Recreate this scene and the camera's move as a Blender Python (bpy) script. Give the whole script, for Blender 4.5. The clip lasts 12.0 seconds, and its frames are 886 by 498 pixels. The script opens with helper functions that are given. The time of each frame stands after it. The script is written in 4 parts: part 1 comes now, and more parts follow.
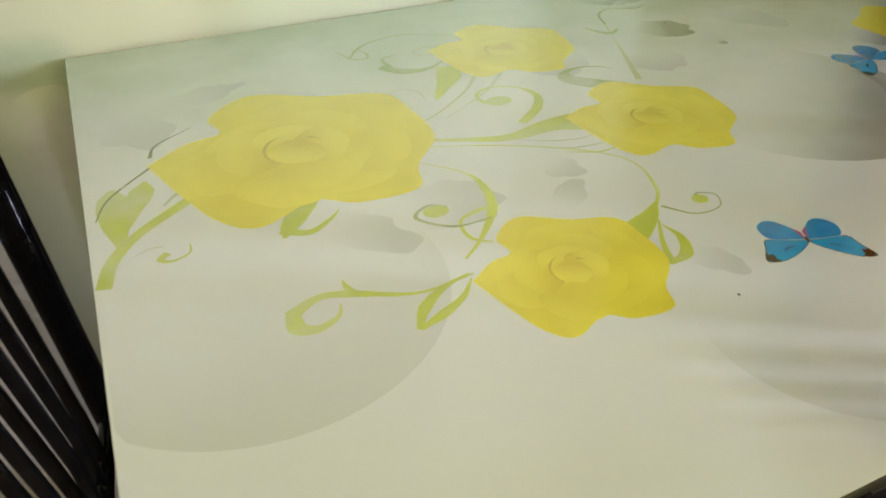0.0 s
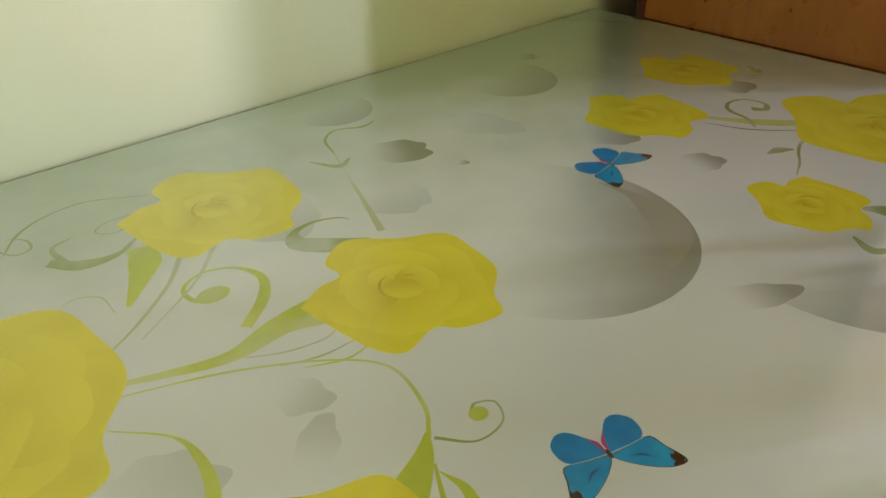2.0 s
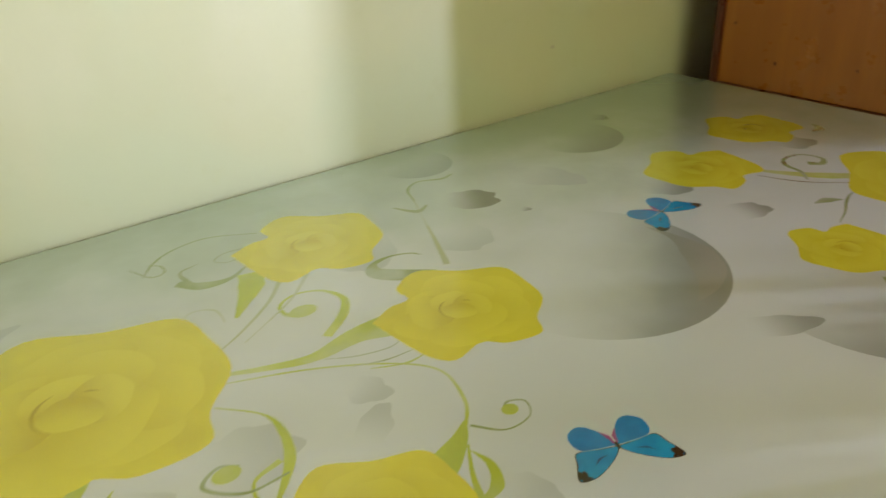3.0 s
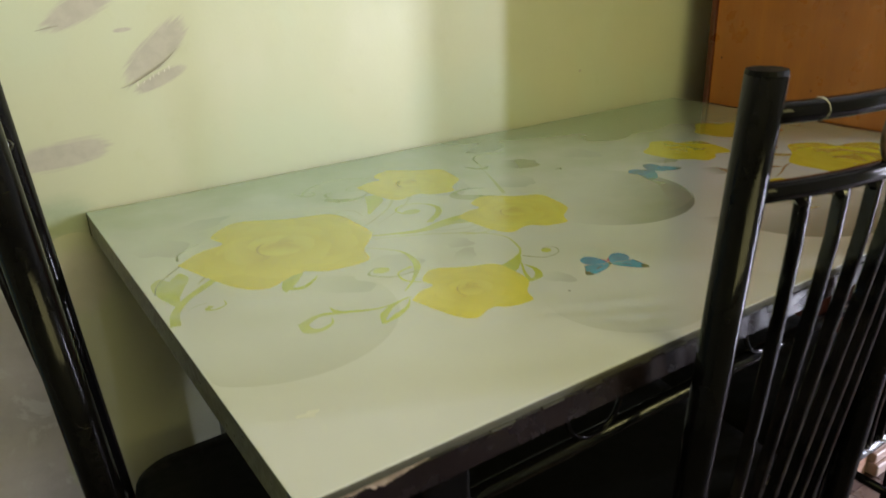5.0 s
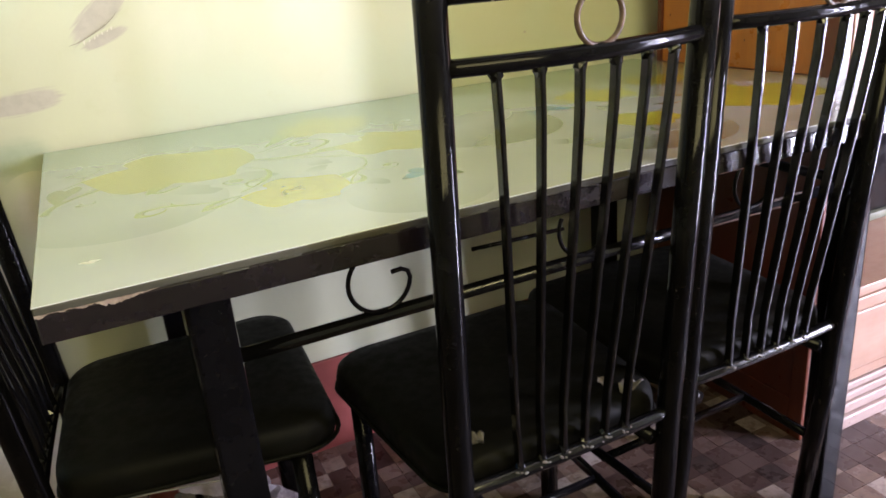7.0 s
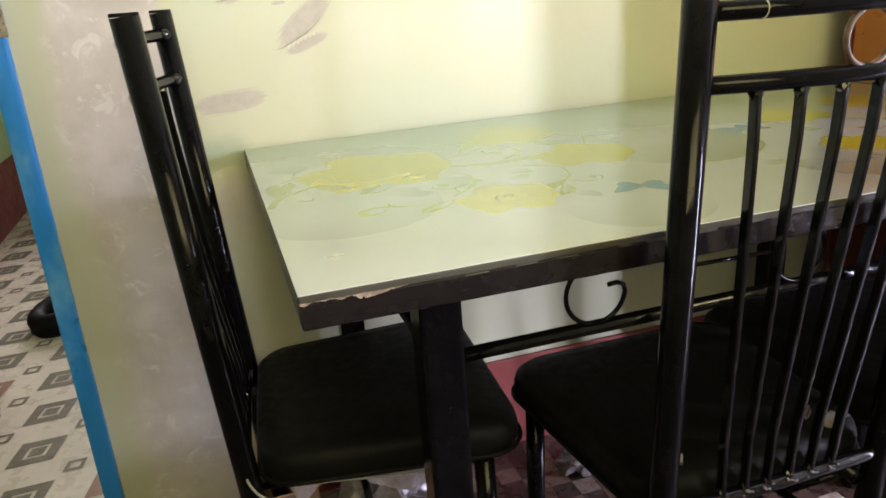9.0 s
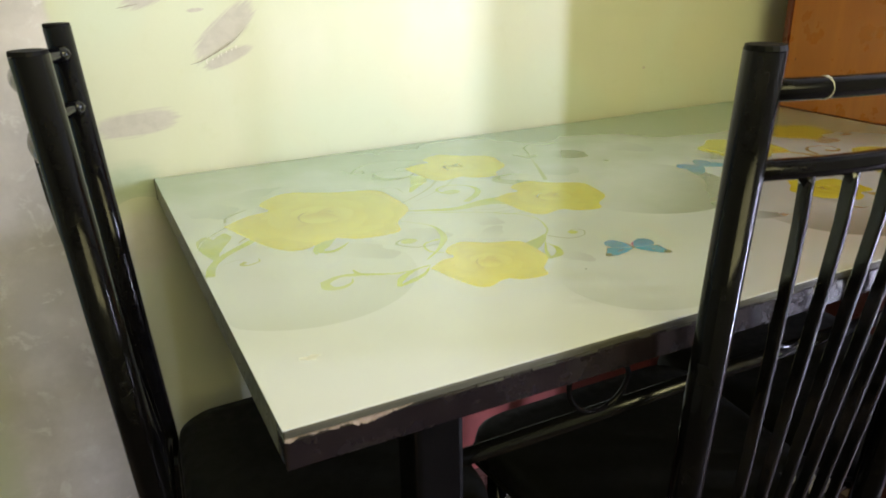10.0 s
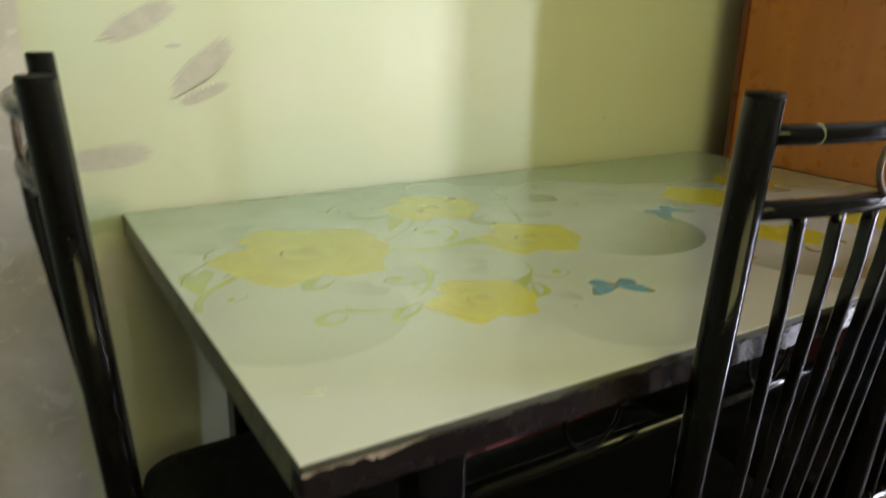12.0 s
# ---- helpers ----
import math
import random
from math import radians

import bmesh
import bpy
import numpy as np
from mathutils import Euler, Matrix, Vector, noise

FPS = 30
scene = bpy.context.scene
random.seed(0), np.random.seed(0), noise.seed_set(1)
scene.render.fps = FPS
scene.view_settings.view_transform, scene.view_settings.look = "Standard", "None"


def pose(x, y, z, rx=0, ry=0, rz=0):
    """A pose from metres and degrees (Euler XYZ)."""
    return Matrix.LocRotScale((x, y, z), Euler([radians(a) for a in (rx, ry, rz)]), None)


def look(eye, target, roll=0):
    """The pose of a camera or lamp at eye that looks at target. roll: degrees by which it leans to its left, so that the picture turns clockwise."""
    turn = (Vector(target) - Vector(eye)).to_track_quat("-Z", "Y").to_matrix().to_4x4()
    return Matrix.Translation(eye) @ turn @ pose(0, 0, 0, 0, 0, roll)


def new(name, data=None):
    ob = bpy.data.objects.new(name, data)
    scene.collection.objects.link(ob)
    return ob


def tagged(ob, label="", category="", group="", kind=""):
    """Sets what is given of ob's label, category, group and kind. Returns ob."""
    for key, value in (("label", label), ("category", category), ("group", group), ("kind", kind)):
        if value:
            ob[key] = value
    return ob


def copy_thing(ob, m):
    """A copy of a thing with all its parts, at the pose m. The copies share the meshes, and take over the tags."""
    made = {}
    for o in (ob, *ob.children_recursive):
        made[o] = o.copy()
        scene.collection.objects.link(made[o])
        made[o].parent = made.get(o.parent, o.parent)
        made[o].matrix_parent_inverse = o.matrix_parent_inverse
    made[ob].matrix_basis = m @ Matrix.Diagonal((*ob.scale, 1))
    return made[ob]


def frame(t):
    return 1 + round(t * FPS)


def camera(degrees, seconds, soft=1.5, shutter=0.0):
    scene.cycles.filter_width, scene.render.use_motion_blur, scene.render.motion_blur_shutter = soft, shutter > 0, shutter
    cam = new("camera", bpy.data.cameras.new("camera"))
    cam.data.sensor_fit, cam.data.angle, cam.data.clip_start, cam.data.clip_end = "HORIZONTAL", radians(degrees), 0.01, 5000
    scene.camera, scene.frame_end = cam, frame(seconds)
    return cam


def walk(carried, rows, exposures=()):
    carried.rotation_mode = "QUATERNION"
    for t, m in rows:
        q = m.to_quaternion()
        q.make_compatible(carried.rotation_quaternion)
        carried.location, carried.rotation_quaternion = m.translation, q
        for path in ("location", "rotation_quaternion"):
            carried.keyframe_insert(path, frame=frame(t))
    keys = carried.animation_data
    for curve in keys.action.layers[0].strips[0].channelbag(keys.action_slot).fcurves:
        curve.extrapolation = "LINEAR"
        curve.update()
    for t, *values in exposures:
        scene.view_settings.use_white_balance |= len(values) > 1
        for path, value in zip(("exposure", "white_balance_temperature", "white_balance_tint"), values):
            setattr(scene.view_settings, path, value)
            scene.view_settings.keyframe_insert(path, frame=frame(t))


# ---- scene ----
import itertools

cam = camera(61.9, 12.0, soft=1.6, shutter=0.25)
PATH = [
    (0, (0.049, -0.875, 1.052), (0.726, 0.603, -0.107), -0.5),
    (0.5, (0.096, -0.84, 1.057), (0.78, 0.649, -0.089), 0.6),
    (1, (0.126, -0.782, 1.063), (0.999, 0.619, -0.065), 0.2),
    (1.5, (0.156, -0.741, 1.077), (1.259, 0.525, -0.009), 0.8),
    (2, (0.175, -0.741, 1.082), (1.371, 0.457, 0.017), 0.6),
    (2.5, (0.174, -0.767, 1.1), (1.389, 0.465, 0.098), -1.0),
    (3, (0.143, -0.843, 1.106), (1.178, 0.606, 0.195), -2.9),
    (3.2, (0.123, -0.873, 1.104), (1.055, 0.652, 0.206), -2.9),
    (4.8, (-0.116, -1.1, 1.118), (0.905, 0.451, 0.375), -2.2),
    (5, (-0.128, -1.139, 1.096), (0.889, 0.41, 0.344), -2.0),
    (5.5, (-0.093, -1.238, 1.072), (0.773, 0.408, 0.336), -4.1),
    (6, (-0.023, -1.355, 1.041), (0.669, 0.396, 0.365), -4.9),
    (6.5, (0.04, -1.421, 1.012), (0.74, 0.309, 0.293), -4.4),
    (6.7, (0.08, -1.423, 0.997), (0.863, 0.272, 0.279), -5.0),
    (8.3, (0.004, -1.441, 1.005), (0.571, 0.373, 0.383), -5.2),
    (8.5, (-0.018, -1.426, 1.008), (0.478, 0.402, 0.367), -4.6),
    (9, (-0.046, -1.384, 1.01), (0.489, 0.425, 0.346), -4.2),
    (9.5, (-0.063, -1.314, 1.025), (0.663, 0.415, 0.328), -3.4),
    (10, (-0.09, -1.209, 1.071), (0.731, 0.461, 0.339), -1.2),
    (10.5, (-0.094, -1.133, 1.106), (0.959, 0.43, 0.436), 0.7),
    (11, (-0.094, -1.078, 1.142), (1.113, 0.385, 0.507), 1.7),
    (11.5, (-0.102, -1.092, 1.162), (1.087, 0.426, 0.632), -1.1),
    (12, (-0.148, -1.188, 1.063), (0.844, 0.437, 0.451), 1.2),
]
EXPOSURES = [
    (0.0, -0.32, 6350, 22), (0.5, -0.45, 6450, 21), (1.0, -0.66, 6900, 18), (2.0, -0.80, 6700, 16), (3.0, -0.70, 6650, 16), (5.0, -0.68, 6750, 15), (5.5, -0.32, 6550, 18), (6.5, -0.07, 6500, 25),
    (9.0, -0.07, 6550, 27), (9.5, -0.08, 6600, 25), (10.0, -0.10, 6350, 20), (10.5, -0.48, 6650, 11), (11.0, -0.76, 8100, -2), (11.5, -0.98, 8900, -5), (12.0, -0.65, 6850, 11),
]
walk(cam, [(t, look(eye, target, roll)) for t, eye, target, roll in PATH], EXPOSURES)

# ---- sizes of the place, in metres ----
TABLE_L, TABLE_W, TABLE_H = 1.268, 0.76, 0.76
ROOM_L, ROOM_R, ROOM_F, ROOM_H = -1.7, 6.0, -2.4, 2.75
JAMB = -0.336
CAB_X, CAB_BACK, CAB_FRONT = 1.271, -0.085, -0.545

# ---- light ----
world = bpy.data.worlds.new("sky")
scene.world = world
world.use_nodes = True
sky = world.node_tree.nodes.new("ShaderNodeTexSky")
sky.sky_type, sky.sun_disc = "NISHITA", False
sky.sun_elevation, sky.sun_rotation = radians(40), radians(150)
world.node_tree.links.new(sky.outputs[0], world.node_tree.nodes["Background"].inputs[0])
world.node_tree.nodes["Background"].inputs[1].default_value = 0.1


def area_light(name, m, width, height, power, colour):
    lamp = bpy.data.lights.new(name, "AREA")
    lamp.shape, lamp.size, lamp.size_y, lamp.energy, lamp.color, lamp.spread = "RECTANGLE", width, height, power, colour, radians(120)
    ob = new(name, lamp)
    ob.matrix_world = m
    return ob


area_light("daylight_entrance", pose(3.67, ROOM_F - 0.09, 1.04, 90, 0, 50), 0.24, 2.06, 148, (0.75, 0.81, 1.0))
area_light("daylight_side_light", pose(3.02, ROOM_F - 0.09, 1.04, 90, 0, 45), 0.12, 2.06, 66, (0.75, 0.81, 1.0))
# Added fill lamp behind the camera; no window is known there.
area_light("added_fill_light", pose(0.3, ROOM_F - 0.02, 1.85, 90, 0, 0), 1.3, 1.0, 20, (1.0, 0.95, 0.38))
# Added lamp at the closed end wall stands for the next room's unseen light.
area_light("added_light_back_room", pose(-0.2, 3.48, 1.6, -90, 0, 0), 0.8, 1.0, 38, (1.0, 0.97, 0.93))


# ---- materials ----
def mat(name, rough=0.5, metal=0.0):
    m = bpy.data.materials.new(name)
    m.use_nodes = True
    b = m.node_tree.nodes["Principled BSDF"]
    b.inputs["Roughness"].default_value, b.inputs["Metallic"].default_value = rough, metal
    return m, m.node_tree, b


def node(nt, kind, **values):
    n = nt.nodes.new(kind)
    for key, value in values.items():
        n.inputs[key.replace("_", " ")].default_value = value
    return n


def position(nt):
    return nt.nodes.new("ShaderNodeNewGeometry").outputs["Position"]


def grain(nt, scale, detail=4.0, rough=0.6, stretch=None, distort=0.0):
    n = node(nt, "ShaderNodeTexNoise", Scale=scale, Detail=detail, Roughness=rough, Distortion=distort)
    p = position(nt)
    if stretch:
        mp = nt.nodes.new("ShaderNodeMapping")
        mp.inputs["Scale"].default_value = stretch
        nt.links.new(p, mp.inputs[0])
        p = mp.outputs[0]
    nt.links.new(p, n.inputs["Vector"])
    return n.outputs["Fac"]


def ramp(nt, fac, lo, hi, a=0.0, b=1.0):
    n = nt.nodes.new("ShaderNodeMapRange")
    n.interpolation_type = "SMOOTHSTEP"
    for k, v in zip((1, 2, 3, 4), (lo, hi, a, b)):
        n.inputs[k].default_value = v
    nt.links.new(fac, n.inputs[0])
    return n.outputs[0]


def blend(nt, fac, a, b):
    n = nt.nodes.new("ShaderNodeMix")
    n.data_type = "RGBA"
    for socket, value in ((n.inputs[0], fac), (n.inputs[6], a), (n.inputs[7], b)):
        if isinstance(value, (int, float)):
            socket.default_value = value
        elif isinstance(value, tuple):
            socket.default_value = (*value, 1.0)
        else:
            nt.links.new(value, socket)
    return n.outputs[2]


def math_node(nt, op, a, b=0.0):
    n = nt.nodes.new("ShaderNodeMath")
    n.operation = op
    for socket, value in zip(n.inputs, (a, b)):
        if isinstance(value, (int, float)):
            socket.default_value = value
        else:
            nt.links.new(value, socket)
    return n.outputs[0]


def bump(nt, b, height, strength, distance=0.001):
    n = node(nt, "ShaderNodeBump", Strength=strength, Distance=distance)
    nt.links.new(height, n.inputs["Height"])
    nt.links.new(n.outputs[0], b.inputs["Normal"])


def two_tone(name, a, b, scale, rough=0.5, metal=0.0, stretch=None, lo=0.35, hi=0.65, relief=0.0, fine=0.0, spec=None):
    """A surface of two close colours, with a second, finer grain, uneven gloss and fine relief."""
    m, nt, bs = mat(name, rough, metal)
    wide = ramp(nt, grain(nt, scale, 5, 0.6, stretch), lo, hi)
    small = grain(nt, scale * 9, 3, 0.6, stretch)
    col = blend(nt, wide, a, b)
    col = blend(nt, ramp(nt, small, 0.3, 0.75, 0.0, 0.35), col, tuple(v * 0.75 for v in a))
    nt.links.new(col, bs.inputs["Base Color"])
    nt.links.new(ramp(nt, grain(nt, scale * 3), 0.3, 0.7, max(rough - 0.08, 0.03), min(rough + 0.1, 1.0)), bs.inputs["Roughness"])
    if relief:
        bump(nt, bs, small, relief, fine or 0.001)
    if spec is not None:
        bs.inputs["Specular IOR Level"].default_value = spec
    return m


WALL_A, WALL_B = (0.58, 0.592, 0.42), (0.55, 0.572, 0.41)
PLASTER_A, PLASTER_B = (0.61, 0.57, 0.54), (0.50, 0.47, 0.44)


def wash_colour(nt):
    """Pale lime wash with paler and mintier clouds, going over to bare lilac-grey plaster beside the door frame."""
    col = blend(nt, ramp(nt, grain(nt, 2.5, 5), 0.3, 0.7), WALL_A, WALL_B)
    col = blend(nt, ramp(nt, grain(nt, 3.4, 3, 0.5, None, 0.4), 0.48, 0.68, 0.0, 0.55), col, (0.53, 0.60, 0.455))
    col = blend(nt, ramp(nt, grain(nt, 4.6, 3, 0.5, (1, 1, 0.6)), 0.55, 0.75, 0.0, 0.4), col, (0.64, 0.64, 0.52))
    col = blend(nt, ramp(nt, grain(nt, 26, 4), 0.55, 0.8, 0.0, 0.3), col, (0.50, 0.52, 0.31))
    bare = blend(nt, ramp(nt, grain(nt, 7, 6, 0.65), 0.38, 0.62), PLASTER_A, PLASTER_B)
    bare = blend(nt, ramp(nt, grain(nt, 20, 6, 0.7, None, 0.6), 0.55, 0.64), bare, (0.64, 0.62, 0.585))
    sep = nt.nodes.new("ShaderNodeSeparateXYZ")
    nt.links.new(position(nt), sep.inputs[0])
    edge = math_node(nt, "ADD", sep.outputs[0], math_node(nt, "MULTIPLY", grain(nt, 9, 4), 0.06))
    side = ramp(nt, edge, -0.078, -0.062)
    inner = ramp(nt, math_node(nt, "ADD", sep.outputs[0], math_node(nt, "MULTIPLY", grain(nt, 5, 4), 0.12)), -0.25, -0.19)
    return blend(nt, side, blend(nt, inner, (0.47, 0.49, 0.35), bare), col)


def wall_relief(nt, bs):
    bump(nt, bs, math_node(nt, "ADD", grain(nt, 18, 5), math_node(nt, "MULTIPLY", grain(nt, 160, 3), 0.25)), 0.12, 0.004)


def wall_paint():
    m, nt, bs = mat("lime_wash", 0.62)
    nt.links.new(wash_colour(nt), bs.inputs["Base Color"])
    wall_relief(nt, bs)
    return m


def smear_paint(name, a, b, soft=0.30, streak=0.8):
    """A rubbed mark in the wash: its own x axis is the way of the stroke, its rim is streaky and soft."""
    m, nt, bs = mat(name, 0.7)
    coord = nt.nodes.new("ShaderNodeTexCoord").outputs["Object"]
    sep = nt.nodes.new("ShaderNodeSeparateXYZ")
    nt.links.new(coord, sep.inputs[0])
    far = math_node(nt, "SQRT", math_node(nt, "ADD", math_node(nt, "POWER", math_node(nt, "ABSOLUTE", sep.outputs[0]), 2.6), math_node(nt, "POWER", math_node(nt, "ABSOLUTE", sep.outputs[2]), 2.0)))
    mp = nt.nodes.new("ShaderNodeMapping")
    mp.inputs["Scale"].default_value = (0.9, 1.0, 4.5)
    nt.links.new(coord, mp.inputs[0])
    lines = node(nt, "ShaderNodeTexNoise", Scale=1.6, Detail=4.0, Roughness=0.6)
    nt.links.new(mp.outputs[0], lines.inputs["Vector"])
    where = nt.nodes.new("ShaderNodeObjectInfo").outputs["Random"]
    lines.noise_dimensions = "4D"
    nt.links.new(math_node(nt, "MULTIPLY", where, 40.0), lines.inputs["W"])
    rim = math_node(nt, "ADD", far, math_node(nt, "MULTIPLY", math_node(nt, "SUBTRACT", lines.outputs["Fac"], 0.5), streak))
    mask = ramp(nt, rim, 0.98 - soft, 0.98, 1.0, 0.0)
    col = blend(nt, ramp(nt, grain(nt, 45, 5), 0.35, 0.65), a, b)
    nt.links.new(blend(nt, mask, wash_colour(nt), col), bs.inputs["Base Color"])
    wall_relief(nt, bs)
    return m


LIME = wall_paint()
PATCH = smear_paint("bare_plaster_scrape", (0.485, 0.46, 0.39), (0.44, 0.415, 0.352), 0.36)
PATCH_SOFT = smear_paint("thin_rubbed_wash", (0.50, 0.485, 0.40), (0.46, 0.445, 0.37), 0.6)
GREEN_TINT = smear_paint("soft_green_tint", (0.41, 0.48, 0.33), (0.44, 0.51, 0.36), 0.7, 0.3)
CREAM_TINT = smear_paint("soft_cream_tint", (0.60, 0.575, 0.47), (0.57, 0.55, 0.45), 0.5, 0.3)
CRACK_SHADE = two_tone("dark_crack_shade", (0.36, 0.35, 0.27), (0.30, 0.29, 0.23), 60, 0.9)
PLASTER_WHITE = two_tone("lime_chips", (0.72, 0.70, 0.62), (0.62, 0.60, 0.52), 60, 0.8)
MINT = two_tone("mint_wash", (0.55, 0.66, 0.46), (0.48, 0.60, 0.42), 3, 0.7, relief=0.2)
MAROON = two_tone("maroon_dado", (0.27, 0.04, 0.07), (0.20, 0.03, 0.05), 5, 0.5)
RED_SKIRT = two_tone("red_oxide_skirting", (0.36, 0.09, 0.08), (0.28, 0.07, 0.06), 8, 0.45)
BLUE = two_tone("blue_gloss_paint", (0.008, 0.23, 0.68), (0.09, 0.36, 0.72), 4.5, 0.35, stretch=(1, 1, 0.5), lo=0.5, hi=0.58)
CEIL = two_tone("white_distemper", (0.74, 0.74, 0.68), (0.68, 0.69, 0.62), 2, 0.8)
VENEER = two_tone("orange_brown_veneer", (0.43, 0.145, 0.026), (0.36, 0.115, 0.022), 6, 0.32, stretch=(1, 3, 0.35), relief=0.15)
RED_WOOD = two_tone("red_brown_lipping_and_shade", (0.12, 0.025, 0.009), (0.08, 0.016, 0.007), 12, 0.35, stretch=(1, 1, 0.3))
PINK_WOOD = two_tone("pale_pink_wood", (0.46, 0.34, 0.30), (0.38, 0.27, 0.23), 9, 0.35, stretch=(0.3, 1, 1))
PALE_WOOD = two_tone("pale_worn_wood", (0.46, 0.28, 0.20), (0.38, 0.22, 0.15), 9, 0.4, stretch=(0.3, 1, 1))
BLACK_PAINT = two_tone("black_enamel", (0.0035, 0.0034, 0.0042), (0.0055, 0.0052, 0.0060), 14, 0.12, relief=0.06, fine=0.0005, spec=0.15)
RING_PAINT = two_tone("worn_ring_paint", (0.16, 0.105, 0.085), (0.06, 0.042, 0.036), 45, 0.35, relief=0.2, spec=0.35)
RAIL_PAINT = two_tone("black_gloss_rail", (0.004, 0.004, 0.005), (0.006, 0.006, 0.007), 14, 0.14, relief=0.05, fine=0.0004, spec=0.6)
VINYL = two_tone("black_vinyl", (0.0045, 0.0046, 0.0036), (0.0066, 0.0065, 0.0052), 20, 0.55, relief=0.2, fine=0.0006, spec=0.13)
APRON = two_tone("dark_brown_edge_band", (0.009, 0.0065, 0.009), (0.015, 0.011, 0.014), 15, 0.22, stretch=(0.4, 1, 1), relief=0.15, spec=0.5)
coat = APRON.node_tree.nodes["Principled BSDF"].inputs
coat["Coat Weight"].default_value, coat["Coat IOR"].default_value, coat["Coat Roughness"].default_value = 0.45, 1.6, 0.12
CHIP = two_tone("raw_chipboard", (0.52, 0.42, 0.36), (0.32, 0.24, 0.20), 90, 0.9, relief=1.0, fine=0.002)
EDGE = two_tone("worn_grey_edge", (0.20, 0.21, 0.15), (0.12, 0.13, 0.09), 30, 0.35)
WORN = two_tone("worn_grey_brown_edge", (0.085, 0.085, 0.07), (0.045, 0.042, 0.036), 24, 0.5, stretch=(0.3, 1, 1), relief=0.4, spec=0.25)
STEEL = two_tone("bare_wire", (0.45, 0.42, 0.36), (0.30, 0.28, 0.24), 60, 0.3, 0.8)
PLASTIC = two_tone("clear_plastic_bag", (0.24, 0.21, 0.21), (0.13, 0.11, 0.12), 25, 0.25)
WRAP = two_tone("pale_torn_wrap", (0.24, 0.22, 0.21), (0.13, 0.12, 0.11), 40, 0.35)
CARD = two_tone("tan_cardboard", (0.40, 0.27, 0.18), (0.33, 0.22, 0.15), 14, 0.8, relief=0.3)
RUBBER = two_tone("black_rubber", (0.004, 0.004, 0.0045), (0.007, 0.007, 0.007), 30, 0.6, spec=0.10)
WICKER = two_tone("brown_wicker", (0.25, 0.13, 0.05), (0.15, 0.07, 0.03), 60, 0.6, relief=0.8)
FILM = two_tone("milky_packing_film", (0.62, 0.57, 0.62), (0.44, 0.39, 0.45), 40, 0.3)
TAPE = two_tone("white_tape", (0.42, 0.41, 0.37), (0.34, 0.33, 0.30), 50, 0.6)
DIRT = two_tone("dry_spill", (0.86, 0.87, 0.83), (0.74, 0.76, 0.72), 70, 0.5)
TILE_WHITE = two_tone("cream_tile", (0.66, 0.60, 0.55), (0.58, 0.53, 0.49), 5, 0.3)
TILE_GREY = two_tone("grey_tile_motif", (0.13, 0.12, 0.10), (0.19, 0.17, 0.14), 60, 0.35)
TILE_RUST = two_tone("rust_tile_motif", (0.33, 0.17, 0.12), (0.25, 0.13, 0.10), 60, 0.35)
GROUT = two_tone("brown_grout", (0.07, 0.05, 0.045), (0.10, 0.07, 0.06), 30, 0.7)


def mosaic_glaze():
    m, nt, bs = mat("mosaic_glaze", 0.3)
    info = nt.nodes.new("ShaderNodeObjectInfo")
    isle = nt.nodes.new("ShaderNodeNewGeometry").outputs["Random Per Island"]
    r = math_node(nt, "FRACT", math_node(nt, "ADD", info.outputs["Random"], isle))
    cr = nt.nodes.new("ShaderNodeValToRGB")
    cr.color_ramp.interpolation = "CONSTANT"
    stops = ((0.0, (0.055, 0.030, 0.026)), (0.3, (0.10, 0.060, 0.050)), (0.5, (0.19, 0.125, 0.10)), (0.68, (0.30, 0.23, 0.19)), (0.82, (0.42, 0.35, 0.32)), (0.92, (0.035, 0.022, 0.020)))
    while len(cr.color_ramp.elements) < len(stops):
        cr.color_ramp.elements.new(0.5)
    for e, (p, c) in zip(cr.color_ramp.elements, stops):
        e.position, e.color = p, (*c, 1)
    nt.links.new(r, cr.inputs[0])
    nt.links.new(blend(nt, ramp(nt, grain(nt, 60, 5), 0.4, 0.7, 0.0, 0.5), cr.outputs[0], (0.09, 0.065, 0.055)), bs.inputs["Base Color"])
    nt.links.new(ramp(nt, grain(nt, 25), 0.3, 0.7, 0.2, 0.45), bs.inputs["Roughness"])
    return m


MOSAIC = mosaic_glaze()

# the glossy printed laminate of the tabletop: one lacquer over all inks
TOP_A, TOP_B = (0.745, 0.77, 0.79), (0.705, 0.73, 0.75)


def lacquer(nt, bs):
    bs.inputs["Specular IOR Level"].default_value = 0.6
    bs.inputs["Coat Weight"].default_value, bs.inputs["Coat Roughness"].default_value, bs.inputs["Coat IOR"].default_value = 0.6, 0.16, 1.6
    nt.links.new(ramp(nt, grain(nt, 6, 5), 0.3, 0.7, 0.10, 0.17), bs.inputs["Roughness"])
    bump(nt, bs, grain(nt, 45, 2), 0.03, 0.0006)
    # the film goes nearly mirror-like at a flat angle
    gloss = nt.nodes.new("ShaderNodeBsdfGlossy")
    gloss.inputs["Roughness"].default_value = 0.22
    gloss.inputs["Color"].default_value = (0.47, 0.60, 0.53, 1)
    rim = nt.nodes.new("ShaderNodeLayerWeight")
    rim.inputs[0].default_value = 0.5
    mix = nt.nodes.new("ShaderNodeMixShader")
    nt.links.new(ramp(nt, rim.outputs["Facing"], 0.40, 0.80, 0.0, 0.49), mix.inputs[0])
    nt.links.new(bs.outputs[0], mix.inputs[1])
    nt.links.new(gloss.outputs[0], mix.inputs[2])
    nt.links.new(mix.outputs[0], nt.nodes["Material Output"].inputs[0])


